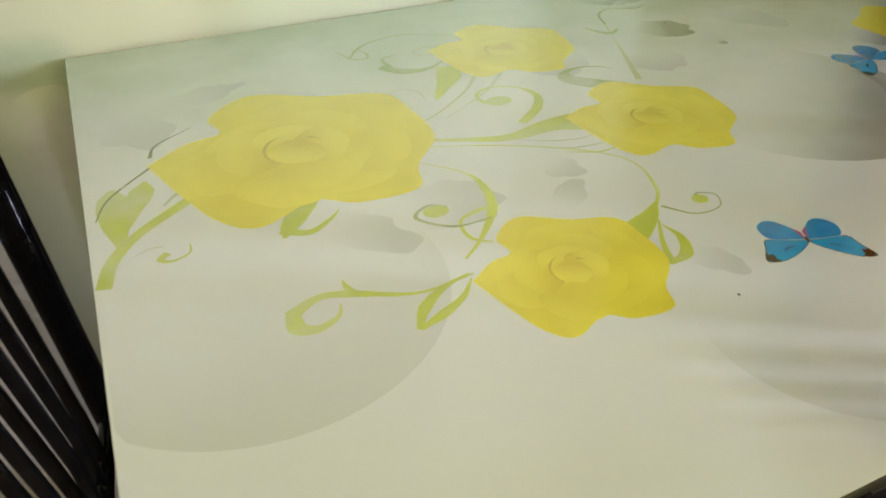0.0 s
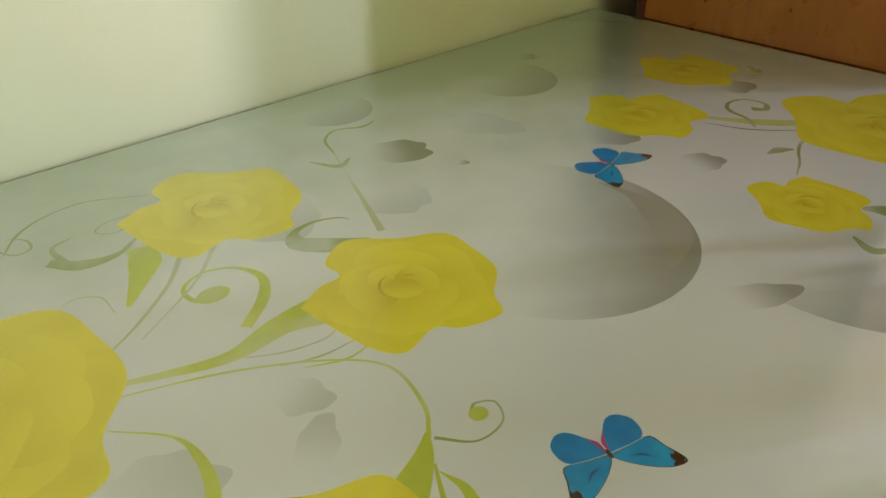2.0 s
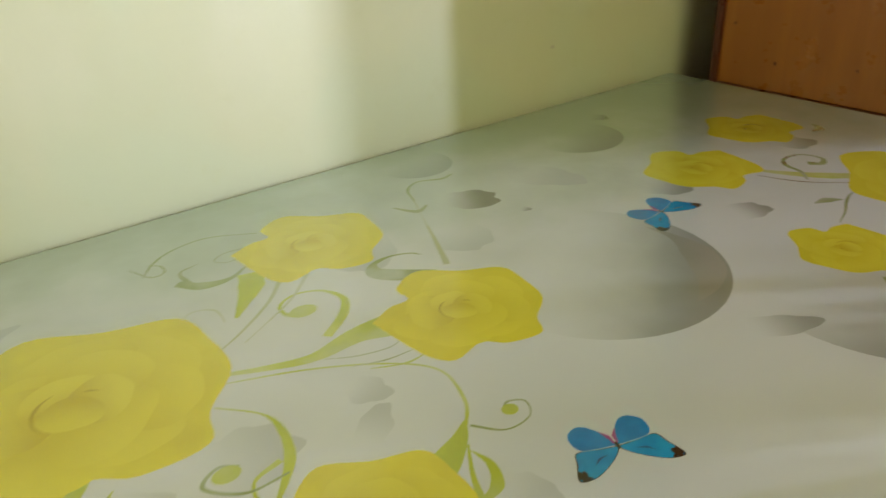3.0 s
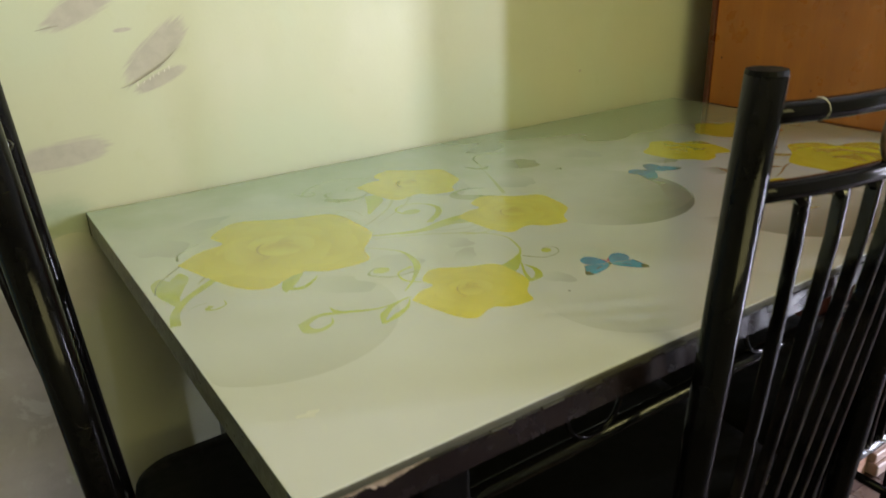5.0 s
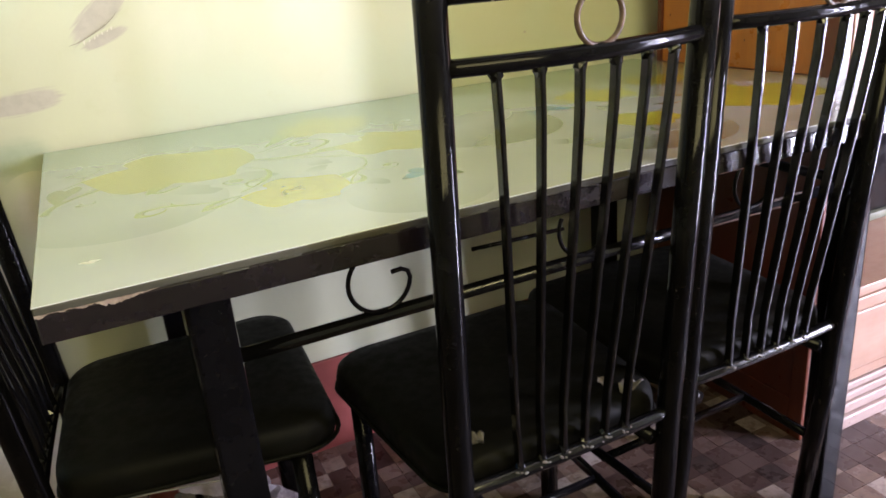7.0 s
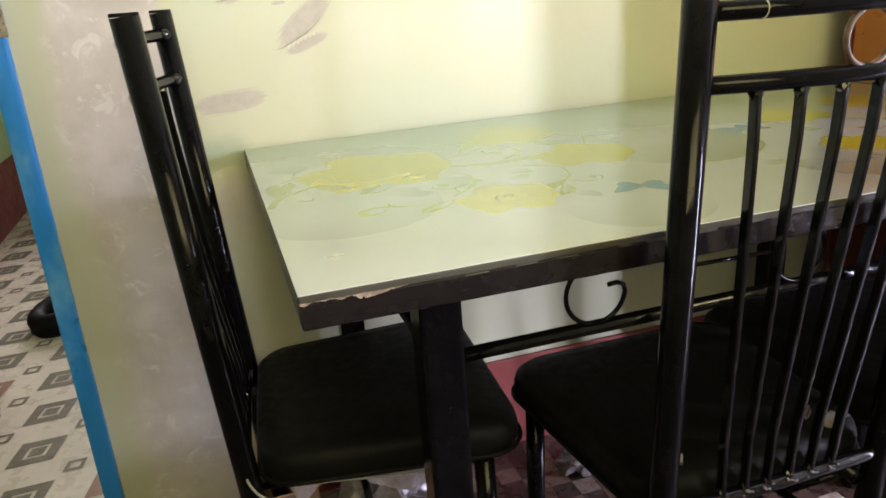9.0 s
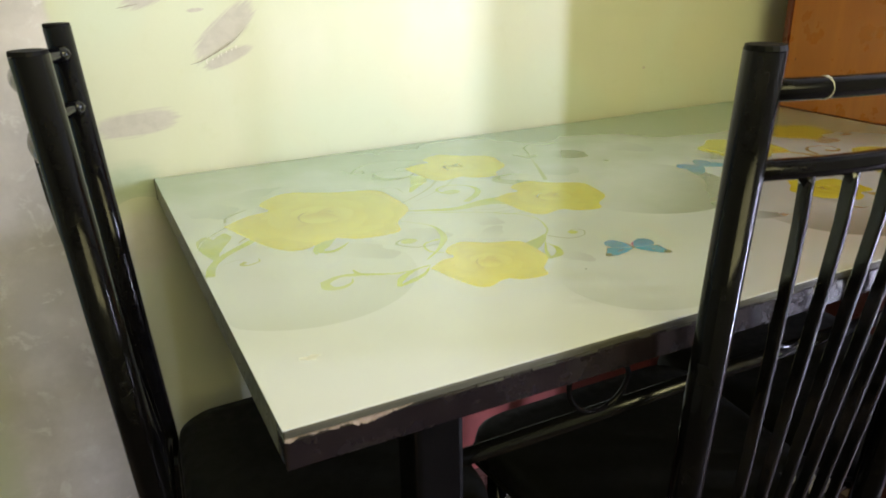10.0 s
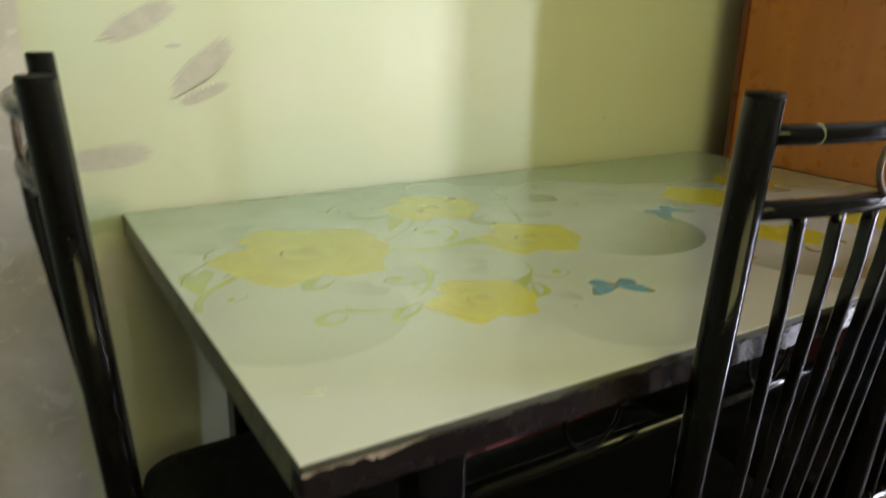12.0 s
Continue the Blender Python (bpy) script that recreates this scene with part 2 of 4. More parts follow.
def paper(nt):
    """White printed paper; its misty grey-green wash also paints shade toward wall and cabinet."""
    wide = ramp(nt, grain(nt, 3.2, 3), 0.35, 0.65)
    col = blend(nt, wide, TOP_A, TOP_B)
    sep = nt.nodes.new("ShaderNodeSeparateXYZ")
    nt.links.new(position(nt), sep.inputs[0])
    mist_and_shade = math_node(nt, "ADD", sep.outputs[1], math_node(nt, "MULTIPLY", math_node(nt, "SUBTRACT", grain(nt, 6, 4, 0.55), 0.5), 0.55))
    # Rightward term paints in the cabinet's shadow over the far end.
    mist_and_shade = math_node(nt, "ADD", mist_and_shade, math_node(nt, "MULTIPLY", sep.outputs[0], 0.16))
    return blend(nt, ramp(nt, mist_and_shade, -0.32, 0.12, 0.0, 0.9), col, (0.43, 0.49, 0.38))


def laminate():
    m, nt, bs = mat("printed_laminate", 0.14)
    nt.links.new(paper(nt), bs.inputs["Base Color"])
    lacquer(nt, bs)
    return m


def ink(name, a, b, scale=30):
    m, nt, bs = mat(name, 0.14)
    nt.links.new(blend(nt, ramp(nt, grain(nt, scale, 4), 0.35, 0.65), a, b), bs.inputs["Base Color"])
    lacquer(nt, bs)
    return m


def faded_ink(name, a, b, fade):
    """A printed stem whose colour thins out in places."""
    m, nt, bs = mat(name, 0.14)
    col = blend(nt, ramp(nt, grain(nt, 24, 4), 0.35, 0.65), a, b)
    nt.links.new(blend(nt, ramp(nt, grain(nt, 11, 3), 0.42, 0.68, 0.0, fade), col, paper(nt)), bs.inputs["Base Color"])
    lacquer(nt, bs)
    return m


def petal_ink(name, light, deep, start=-0.9, peak=0.9):
    """Yellow that deepens along the petal's own x axis, where it tucks under the next one."""
    m, nt, bs = mat(name, 0.14)
    sep = nt.nodes.new("ShaderNodeSeparateXYZ")
    nt.links.new(nt.nodes.new("ShaderNodeTexCoord").outputs["Object"], sep.inputs[0])
    wob = math_node(nt, "ADD", sep.outputs[0], math_node(nt, "MULTIPLY", math_node(nt, "SUBTRACT", grain(nt, 34, 4), 0.5), 0.55))
    nt.links.new(blend(nt, ramp(nt, wob, start, peak), light, deep), bs.inputs["Base Color"])
    lacquer(nt, bs)
    return m


def shaded_ink(name, dark, start=-0.1, peak=0.85):
    """Airbrushed grey that grows along the motif's own x axis."""
    m, nt, bs = mat(name, 0.14)
    sep = nt.nodes.new("ShaderNodeSeparateXYZ")
    nt.links.new(nt.nodes.new("ShaderNodeTexCoord").outputs["Object"], sep.inputs[0])
    wob = math_node(nt, "ADD", sep.outputs[0], math_node(nt, "MULTIPLY", math_node(nt, "SUBTRACT", grain(nt, 9, 3), 0.5), 0.5))
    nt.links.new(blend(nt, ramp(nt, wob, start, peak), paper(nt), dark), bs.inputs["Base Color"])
    lacquer(nt, bs)
    return m


LAMINATE = laminate()
ROSE = ink("rose_yellow_ink", (0.82, 0.725, 0.042), (0.77, 0.67, 0.034), 15)
PETAL = petal_ink("rose_petal_ink", (0.83, 0.735, 0.045), (0.74, 0.63, 0.030))
PETAL_IN = petal_ink("rose_inner_petal_ink", (0.83, 0.735, 0.05), (0.66, 0.53, 0.024), -0.6, 1.0)
ROSE_DEEP = ink("rose_deep_ink", (0.52, 0.40, 0.016), (0.58, 0.46, 0.020), 40)
STEM = faded_ink("leaf_green_ink", (0.54, 0.60, 0.055), (0.47, 0.54, 0.055), 0.35)
STEM_OLD = faded_ink("grey_green_ink", (0.32, 0.38, 0.14), (0.29, 0.35, 0.13), 0.6)
STEM_PALE = faded_ink("pale_green_ink", (0.51, 0.53, 0.36), (0.49, 0.52, 0.31), 0.8)
STEM_DARK = ink("olive_ink", (0.19, 0.19, 0.08), (0.24, 0.23, 0.11), 30)
WING = ink("butterfly_blue_ink", (0.0, 0.28, 0.66), (0.004, 0.36, 0.74), 45)
WING_HIND = ink("butterfly_mid_ink", (0.0, 0.21, 0.60), (0.003, 0.27, 0.68), 45)
WING_PALE = ink("butterfly_pale_ink", (0.22, 0.52, 0.72), (0.28, 0.58, 0.75), 45)
WING_DARK = ink("butterfly_deep_ink", (0.005, 0.09, 0.26), (0.008, 0.13, 0.33), 45)
WING_TIP = ink("butterfly_tip_ink", (0.03, 0.018, 0.012), (0.06, 0.03, 0.015), 60)
WING_PINK = ink("butterfly_pink_ink", (0.50, 0.10, 0.28), (0.30, 0.06, 0.25), 60)
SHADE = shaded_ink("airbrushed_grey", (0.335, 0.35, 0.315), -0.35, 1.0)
CRESCENT = ink("airbrushed_crescent", (0.37, 0.37, 0.33), (0.39, 0.39, 0.345), 12)
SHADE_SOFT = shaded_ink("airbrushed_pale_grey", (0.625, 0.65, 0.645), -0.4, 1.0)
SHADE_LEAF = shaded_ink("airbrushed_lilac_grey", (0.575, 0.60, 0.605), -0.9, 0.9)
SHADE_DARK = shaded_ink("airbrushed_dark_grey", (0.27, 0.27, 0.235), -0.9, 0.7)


# ---- mesh helpers ----
def mesh_of(bm, name, material, smooth=False):
    bmesh.ops.recalc_face_normals(bm, faces=bm.faces)
    me = bpy.data.meshes.new(name)
    bm.to_mesh(me)
    bm.free()
    if material:
        me.materials.append(material)
    if smooth:
        me.shade_smooth()
    return me


def part(name, bm, material, parent=None, label="", smooth=False):
    ob = new(name, mesh_of(bm, name, material, smooth))
    if parent:
        ob.parent = parent
    if label:
        ob["label"] = label
    return ob


def thing(name, label, category, m=None, group="", kind=""):
    ob = new(name)
    if m is not None:
        ob.matrix_basis = m
    return tagged(ob, label, category, group, kind)


def box(x0, x1, y0, y1, z0, z1, bevel=0.0, seg=2):
    bm = bmesh.new()
    add_box(bm, x0, x1, y0, y1, z0, z1)
    if bevel:
        bmesh.ops.bevel(bm, geom=bm.edges[:], offset=bevel, segments=seg, affect="EDGES", profile=0.6)
    return bm


def add_box(bm, x0, x1, y0, y1, z0, z1):
    v = [bm.verts.new((x, y, z)) for z in (z0, z1) for x, y in ((x0, y0), (x1, y0), (x1, y1), (x0, y1))]
    for f in ((3, 2, 1, 0), (4, 5, 6, 7), (0, 1, 5, 4), (1, 2, 6, 5), (2, 3, 7, 6), (3, 0, 4, 7)):
        bm.faces.new([v[i] for i in f])


def spline(points, steps=8):
    """A smooth line through the points (Catmull-Rom)."""
    p = [Vector(q) for q in points]
    p = [2 * p[0] - p[1]] + p + [2 * p[-1] - p[-2]]
    out = []
    for i in range(1, len(p) - 2):
        for k in range(steps):
            t = k / steps
            out.append(0.5 * (2 * p[i] + (p[i + 1] - p[i - 1]) * t + (2 * p[i - 1] - 5 * p[i] + 4 * p[i + 1] - p[i + 2]) * t * t
                              + (3 * p[i] - p[i - 1] - 3 * p[i + 1] + p[i + 2]) * t ** 3))
    return out + [p[-2]]


def tube(path, r, sides=12, caps=True, bm=None):
    bm = bm or bmesh.new()
    path = [Vector(p) for p in path]
    rings, up = [], None
    for i, p in enumerate(path):
        d = (path[min(i + 1, len(path) - 1)] - path[max(i - 1, 0)]).normalized()
        if up is None:
            up = d.orthogonal().normalized()
        up = (up - d * up.dot(d)).normalized()
        side = d.cross(up)
        rings.append([bm.verts.new(p + r * (math.cos(a) * up + math.sin(a) * side)) for a in (2 * math.pi * k / sides for k in range(sides))])
    for a, b in zip(rings, rings[1:]):
        for k in range(sides):
            bm.faces.new((a[k], a[(k + 1) % sides], b[(k + 1) % sides], b[k]))
    if caps:
        bm.faces.new(rings[0][::-1])
        bm.faces.new(rings[-1])
    return bm


def rounded_plan(w0, w1, d, corner, steps=6):
    """The outline of a seat: w0 wide behind, w1 wide in front, d deep, x from 0 (behind) to d."""
    out = []
    for cx, cy, a0 in ((d - corner, w1 / 2 - corner, 0), (corner, w0 / 2 - corner, 90), (corner, -w0 / 2 + corner, 180), (d - corner, -w1 / 2 + corner, 270)):
        for k in range(steps + 1):
            a = radians(a0 + 90 * k / steps)
            out.append((cx + corner * math.cos(a), cy + corner * math.sin(a)))
    return out


def pad(outline, layers):
    """A cushion: the outline scaled about its middle at several heights."""
    bm = bmesh.new()
    mx = sum(p[0] for p in outline) / len(outline)
    my = sum(p[1] for p in outline) / len(outline)
    rings = [[bm.verts.new((mx + (x - mx) * s, my + (y - my) * s, z)) for x, y in outline] for z, s in layers]
    n = len(outline)
    for a, b in zip(rings, rings[1:]):
        for k in range(n):
            bm.faces.new((a[k], a[(k + 1) % n], b[(k + 1) % n], b[k]))
    bm.faces.new(rings[0][::-1])
    top = bm.verts.new((mx, my, layers[-1][0] + 0.002))
    for k in range(n):
        bm.faces.new((rings[-1][k], rings[-1][(k + 1) % n], top))
    return bm


def structure(name, bm, material, label, category, smooth=False):
    return tagged(part(name, bm, material, None, "", smooth), label, category, "", "structure")


def wall_with_holes(x0, x1, z0, z1, y0, y1, holes):
    """A wall along x between y0 and y1, with openings (x0, x1, z0, z1) right through it."""
    bm = bmesh.new()
    x = x0
    for a, b, c, d in sorted(holes):
        add_box(bm, x, a, y0, y1, z0, z1)
        if c > z0:
            add_box(bm, a, b, y0, y1, z0, c)
        if d < z1:
            add_box(bm, a, b, y0, y1, d, z1)
        x = b
    add_box(bm, x, x1, y0, y1, z0, z1)
    return bm


def inside(ob, parent):
    """Hang a part that was built in world coordinates under its thing."""
    ob.parent = parent
    ob.matrix_parent_inverse = parent.matrix_basis.inverted()
    return ob


# ---- the room ----
T = 0.14
structure("floor", box(ROOM_L - T, ROOM_R + T, ROOM_F - T, 3.6, -0.12, -0.006), GROUT, "brown grouted floor under the mosaic tiles", "floor")
back = structure("wall_back", wall_with_holes(ROOM_L, ROOM_R, -0.006, ROOM_H, 0.0, T, [(-1.22, JAMB - 0.008, -0.006, 2.04)]), LIME,
                 "pale lime washed wall with scraped plaster patches", "wall")
# Unseen wall; the wide opening is added for the fill lamp only.
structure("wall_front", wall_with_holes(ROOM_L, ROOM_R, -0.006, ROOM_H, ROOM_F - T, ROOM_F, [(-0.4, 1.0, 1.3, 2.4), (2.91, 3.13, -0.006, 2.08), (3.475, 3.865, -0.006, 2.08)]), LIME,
          "pale lime washed wall with entrance and added fill-light opening", "wall")
structure("wall_left", box(ROOM_L - T, ROOM_L, ROOM_F - T, T, -0.006, ROOM_H), LIME, "pale lime washed wall", "wall")
structure("wall_right", box(ROOM_R, ROOM_R + T, ROOM_F - T, T, -0.006, ROOM_H), LIME, "pale lime washed wall", "wall")
structure("ceiling", box(ROOM_L - T, ROOM_R + T, ROOM_F - T, 3.6, ROOM_H, ROOM_H + 0.12), CEIL, "white distempered ceiling", "ceiling")
structure("baseboard", box(-0.07, CAB_X + 0.02, -0.010, -0.0005, -0.005, 0.22, 0.003), RED_SKIRT, "red oxide painted skirting along the wall", "skirting")

# the next room, seen through the doorway
structure("wall_next_room_left", box(-1.12 - T, -1.12, T + 0.003, 3.6, -0.006, ROOM_H), MINT, "mint washed wall of the next room", "wall")
structure("wall_next_room_right", box(0.9, 0.9 + T, T + 0.003, 3.6, -0.006, ROOM_H), MINT, "mint washed wall of the next room", "wall")
structure("wall_next_room_end", box(-1.12 - T, 0.9 + T, 3.6, 3.6 + T, -0.006, ROOM_H), MINT, "mint washed wall of the next room", "wall")
structure("dado", box(-1.1195, -1.112, T + 0.004, 3.599, -0.005, 0.32, 0.002), MAROON, "maroon painted dado band", "dado")

# the blue door frame
door = thing("door_frame", "blue painted wooden door frame with worn paint", "door frame", pose(JAMB, 0.05, 0), kind="structure")
inside(part("jamb", box(JAMB - 0.034, JAMB, -0.016, T + 0.012, -0.004, 2.10, 0.004), BLUE), door)
inside(part("jamb", box(-1.222, -1.19, -0.016, T + 0.012, -0.004, 2.10, 0.004), BLUE), door)
inside(part("lintel", box(-1.189, JAMB - 0.035, -0.016, T + 0.012, 2.005, 2.039, 0.004), BLUE), door)
hinge = bmesh.new()
add_box(hinge, JAMB - 0.030, JAMB + 0.006, -0.021, -0.0165, 0.985, 1.045)
add_box(hinge, JAMB - 0.044, JAMB - 0.030, -0.030, -0.0165, 0.990, 1.040)
inside(part("hinge", hinge, STEEL, None, "tarnished steel hinge"), door)


# scraped and tinted patches in the wash
SMEARS = itertools.count(1)


def smear(cx, cz, half_length, half_width, turn, material, name="plaster_patch"):
    """A thin rubbed patch on the back wall, its local x axis along the stroke; each lies a hair over the one before."""
    bm, n = bmesh.new(), 40
    bm.faces.new([bm.verts.new((1.2 * math.cos(2 * math.pi * k / n), 0, -1.2 * math.sin(2 * math.pi * k / n))) for k in range(n)])
    ob = part(name, bm, material)
    ob.matrix_basis = pose(cx, -0.00003 - 0.000012 * next(SMEARS), cz, 0, -turn, 0) @ Matrix.Diagonal((half_length, 1, half_width, 1))
    return inside(ob, back)


def wall_line(points, width, material, name, y=-0.0018):
    """A thin broken line on the wall through points (x, z)."""
    bm, pairs = bmesh.new(), []
    line = spline([(x, 0, z) for x, z in points], 6)
    n = len(line)
    for i, p in enumerate(line):
        d = (line[min(i + 1, n - 1)] - line[max(i - 1, 0)]).normalized()
        w = 0.5 * width * (0.25 + math.sin(math.pi * (i + 0.3) / (n - 0.4))) * (1 + 0.5 * noise.noise((p.x * 300, p.z * 300, 0)))
        pairs.append([bm.verts.new((p.x - d.z * e, y, p.z + d.x * e)) for e in (w, -w)])
    for a, b in zip(pairs, pairs[1:]):
        bm.faces.new((a[0], b[0], b[1], a[1]))
    return inside(part(name, bm, material), back)


# The wall turns green beside the tabletop's free end, cream just below.
smear(-0.040, 0.754, 0.066, 0.046, 4, GREEN_TINT, "green_stain")
smear(-0.026, 0.655, 0.064, 0.056, 90, CREAM_TINT, "cream_patch")
smear(0.160, 0.996, 0.050, 0.018, 43, PATCH_SOFT, "thin_wash")
smear(0.035, 0.852, 0.030, 0.018, 10, PATCH_SOFT, "thin_wash")
smear(0.052, 1.041, 0.066, 0.021, 26, PATCH)
smear(0.136, 0.972, 0.070, 0.025, 41, PATCH)
smear(0.138, 0.934, 0.046, 0.0115, 20, PATCH)
smear(-0.010, 0.846, 0.070, 0.022, 5, PATCH)
smear(0.097, 1.006, 0.014, 0.0035, 3, PATCH)
smear(0.975, 0.853, 0.0042, 0.0032, 0, PATCH, "plaster_chip")
smear(0.93, 1.10, 0.008, 0.004, 30, PATCH, "plaster_chip")
# Dark lines paint the shadow along the cracked lower edges of the patches.
wall_line(((0.080, 0.927), (0.098, 0.932), (0.125, 0.945), (0.150, 0.960), (0.166, 0.975)), 0.0016, CRACK_SHADE, "crack_shade")
wall_line(((-0.012, 1.013), (0.004, 1.016), (0.018, 1.018)), 0.0013, CRACK_SHADE, "crack_shade")
flake_rng = random.Random(8)
for k in range(7):
    x, z = 0.106 + 0.0078 * k + flake_rng.uniform(-0.002, 0.002), 0.929 + 0.0031 * k
    long = flake_rng.uniform(0.002, 0.0055)
    wall_line(((x + 0.001, z + long), (x + flake_rng.uniform(-0.001, 0.002), z + 0.3 * long), (x, z - 0.4 * long)), flake_rng.uniform(0.0010, 0.0026), PLASTER_WHITE, "plaster_chip", -0.0020)


# ---- the wooden cabinet beside the table ----
cab = thing("cabinet", "orange-brown veneered wooden cabinet with red-brown lipping and open niche", "cabinet", pose(1.8, -0.28, 0))
CX1, CH = 2.35, 1.95
NICHE_Z0, NICHE_Z1 = 0.318, 0.735
inside(part("side_panel", box(CAB_X + 0.006, CAB_X + 0.024, CAB_FRONT + 0.035, CAB_BACK - 0.014, 0.7605, CH - 0.02), VENEER), cab)
# Darker wood colour paints in the shade under the table.
inside(part("base_panel", box(CAB_X + 0.004, CAB_X + 0.024, CAB_FRONT + 0.035, CAB_BACK - 0.014, 0.09, 0.7355), RED_WOOD, None, "lower side panel coloured dark red-brown for the shade below the tabletop"), cab)
inside(part("rear_post", box(CAB_X, CAB_X + 0.03, CAB_BACK - 0.0135, CAB_BACK, 0.0, CH, 0.003), RED_WOOD), cab)
inside(part("front_post", box(CAB_X, CAB_X + 0.03, CAB_FRONT, CAB_FRONT + 0.0345, 0.0, CH, 0.003), RED_WOOD), cab)
inside(part("side_rail", box(CAB_X + 0.001, CAB_X + 0.026, CAB_FRONT + 0.035, CAB_BACK - 0.014, 0.736, 0.7595, 0.003), RED_WOOD), cab)
inside(part("side_rail", box(CAB_X + 0.001, CAB_X + 0.026, CAB_FRONT + 0.035, CAB_BACK - 0.014, 0.0, 0.089, 0.003), RED_WOOD), cab)
inside(part("top", box(CAB_X - 0.01, CX1 + 0.01, CAB_FRONT - 0.012, CAB_BACK, CH + 0.001, CH + 0.026, 0.004), RED_WOOD), cab)
inside(part("back_panel", box(CAB_X + 0.031, CX1, CAB_BACK - 0.008, CAB_BACK, 0.01, CH), VENEER), cab)
inside(part("far_side", box(CX1 - 0.02, CX1, CAB_FRONT, CAB_BACK - 0.009, 0.0, CH, 0.003), VENEER), cab)
inside(part("shelf", box(CAB_X + 0.031, CX1 - 0.021, CAB_FRONT + 0.001, CAB_BACK - 0.009, NICHE_Z0 - 0.022, NICHE_Z0, 0.003), PALE_WOOD, None, "pale worn niche shelf"), cab)
inside(part("shelf", box(CAB_X + 0.031, CX1 - 0.021, CAB_FRONT + 0.001, CAB_BACK - 0.009, NICHE_Z1, NICHE_Z1 + 0.022, 0.003), PALE_WOOD), cab)
inside(part("front_stile", box(CAB_X + 0.031, CAB_X + 0.078, CAB_FRONT - 0.001, CAB_FRONT + 0.02, 0.0, CH, 0.003), PALE_WOOD, None, "pale worn front stile"), cab)
for x0, x1 in ((CAB_X + 0.080, 1.805), (1.808, CX1 - 0.022)):
    for z0, z1 in ((0.10, NICHE_Z0 - 0.024), (NICHE_Z1 + 0.024, CH - 0.01)):
        leaf = inside(part("door", box(x0, x1, CAB_FRONT - 0.002, CAB_FRONT + 0.018, z0, z1, 0.003), PALE_WOOD), cab)
        part("raised_field", box(x0 + 0.032, x1 - 0.032, CAB_FRONT - 0.007, CAB_FRONT - 0.0025, z0 + 0.028, z1 - 0.028, 0.004), PALE_WOOD, leaf)
for dy, z0, z1 in ((0.024, 0.0, 0.030), (0.016, 0.031, 0.055), (0.010, 0.056, 0.076), (0.005, 0.077, 0.095)):
    inside(part("plinth_moulding", box(CAB_X + 0.080, CX1, CAB_FRONT - dy, CAB_FRONT + 0.01, z0, z1, 0.005, 3), PINK_WOOD, None, "pale stepped plinth moulding"), cab)

# a dark appliance at the back of the niche
oven = thing("appliance", "black glossy appliance standing in the cabinet's open niche", "appliance", pose(1.9, -0.2, NICHE_Z0))
inside(part("body", box(1.45, 2.20, -0.300, -0.110, NICHE_Z0 + 0.020, NICHE_Z0 + 0.34, 0.008, 2), RAIL_PAINT), oven)
inside(part("front_glass", box(1.48, 2.17, -0.304, -0.3005, NICHE_Z0 + 0.045, NICHE_Z0 + 0.32, 0.0015, 1), RAIL_PAINT), oven)
inside(part("base_strip", box(1.46, 2.19, -0.310, -0.130, NICHE_Z0 + 0.0005, NICHE_Z0 + 0.0195, 0.003), EDGE, None, "grey base strip"), oven)
knots = random.Random(5)
for y, z in ((-0.33, 0.815), (-0.20, 0.805), (-0.30, 1.13), (-0.42, 1.16), (-0.12, 0.86)):
    bm = bmesh.new()
    bmesh.ops.create_uvsphere(bm, u_segments=10, v_segments=6, radius=1.0)
    bmesh.ops.scale(bm, vec=(0.0012, 0.0009 + 0.0009 * knots.random(), 0.0016 + 0.0014 * knots.random()), verts=bm.verts)
    bmesh.ops.translate(bm, vec=(CAB_X + 0.006, y, z), verts=bm.verts)
    inside(part("knot", bm, RED_WOOD), cab)


# ---- the dining table ----
table = thing("dining_table", "black metal dining table with glossy floral printed top against the wall", "table", pose(TABLE_L / 2, -TABLE_W / 2, 0))
top = inside(part("tabletop", box(0, TABLE_L, -TABLE_W, -0.0082, TABLE_H - 0.0012, TABLE_H, 0.0004, 1), LAMINATE, None, "glossy laminate printed with yellow roses and blue butterflies"), table)
inside(part("front_edge", box(0.0005, TABLE_L, -TABLE_W - 0.001, -TABLE_W + 0.02, 0.7245, TABLE_H - 0.0085, 0.0015, 1), APRON), table)
inside(part("worn_edge", box(0.0005, TABLE_L, -TABLE_W - 0.0008, -TABLE_W + 0.02, TABLE_H - 0.0084, TABLE_H - 0.0013, 0.0012, 1), WORN, None, "worn grey-brown upper edge"), table)
inside(part("end_edge", box(0.0005, 0.02, -TABLE_W + 0.0205, -0.0083, 0.7245, TABLE_H - 0.0013, 0.0015, 1), EDGE), table)
inside(part("end_edge", box(TABLE_L - 0.02, TABLE_L, -TABLE_W + 0.0205, -0.0083, 0.7245, TABLE_H - 0.0013, 0.0015, 1), APRON), table)
# Dark strip fills the table-to-wall gap to paint its shadow line.
inside(part("rear_edge", box(0.0, TABLE_L, -0.0080, -0.0008, 0.7245, TABLE_H - 0.0030), APRON), table)
inside(part("core_board", box(0.0205, TABLE_L - 0.0205, -TABLE_W + 0.0205, -0.0083, 0.733, TABLE_H - 0.0013), APRON), table)
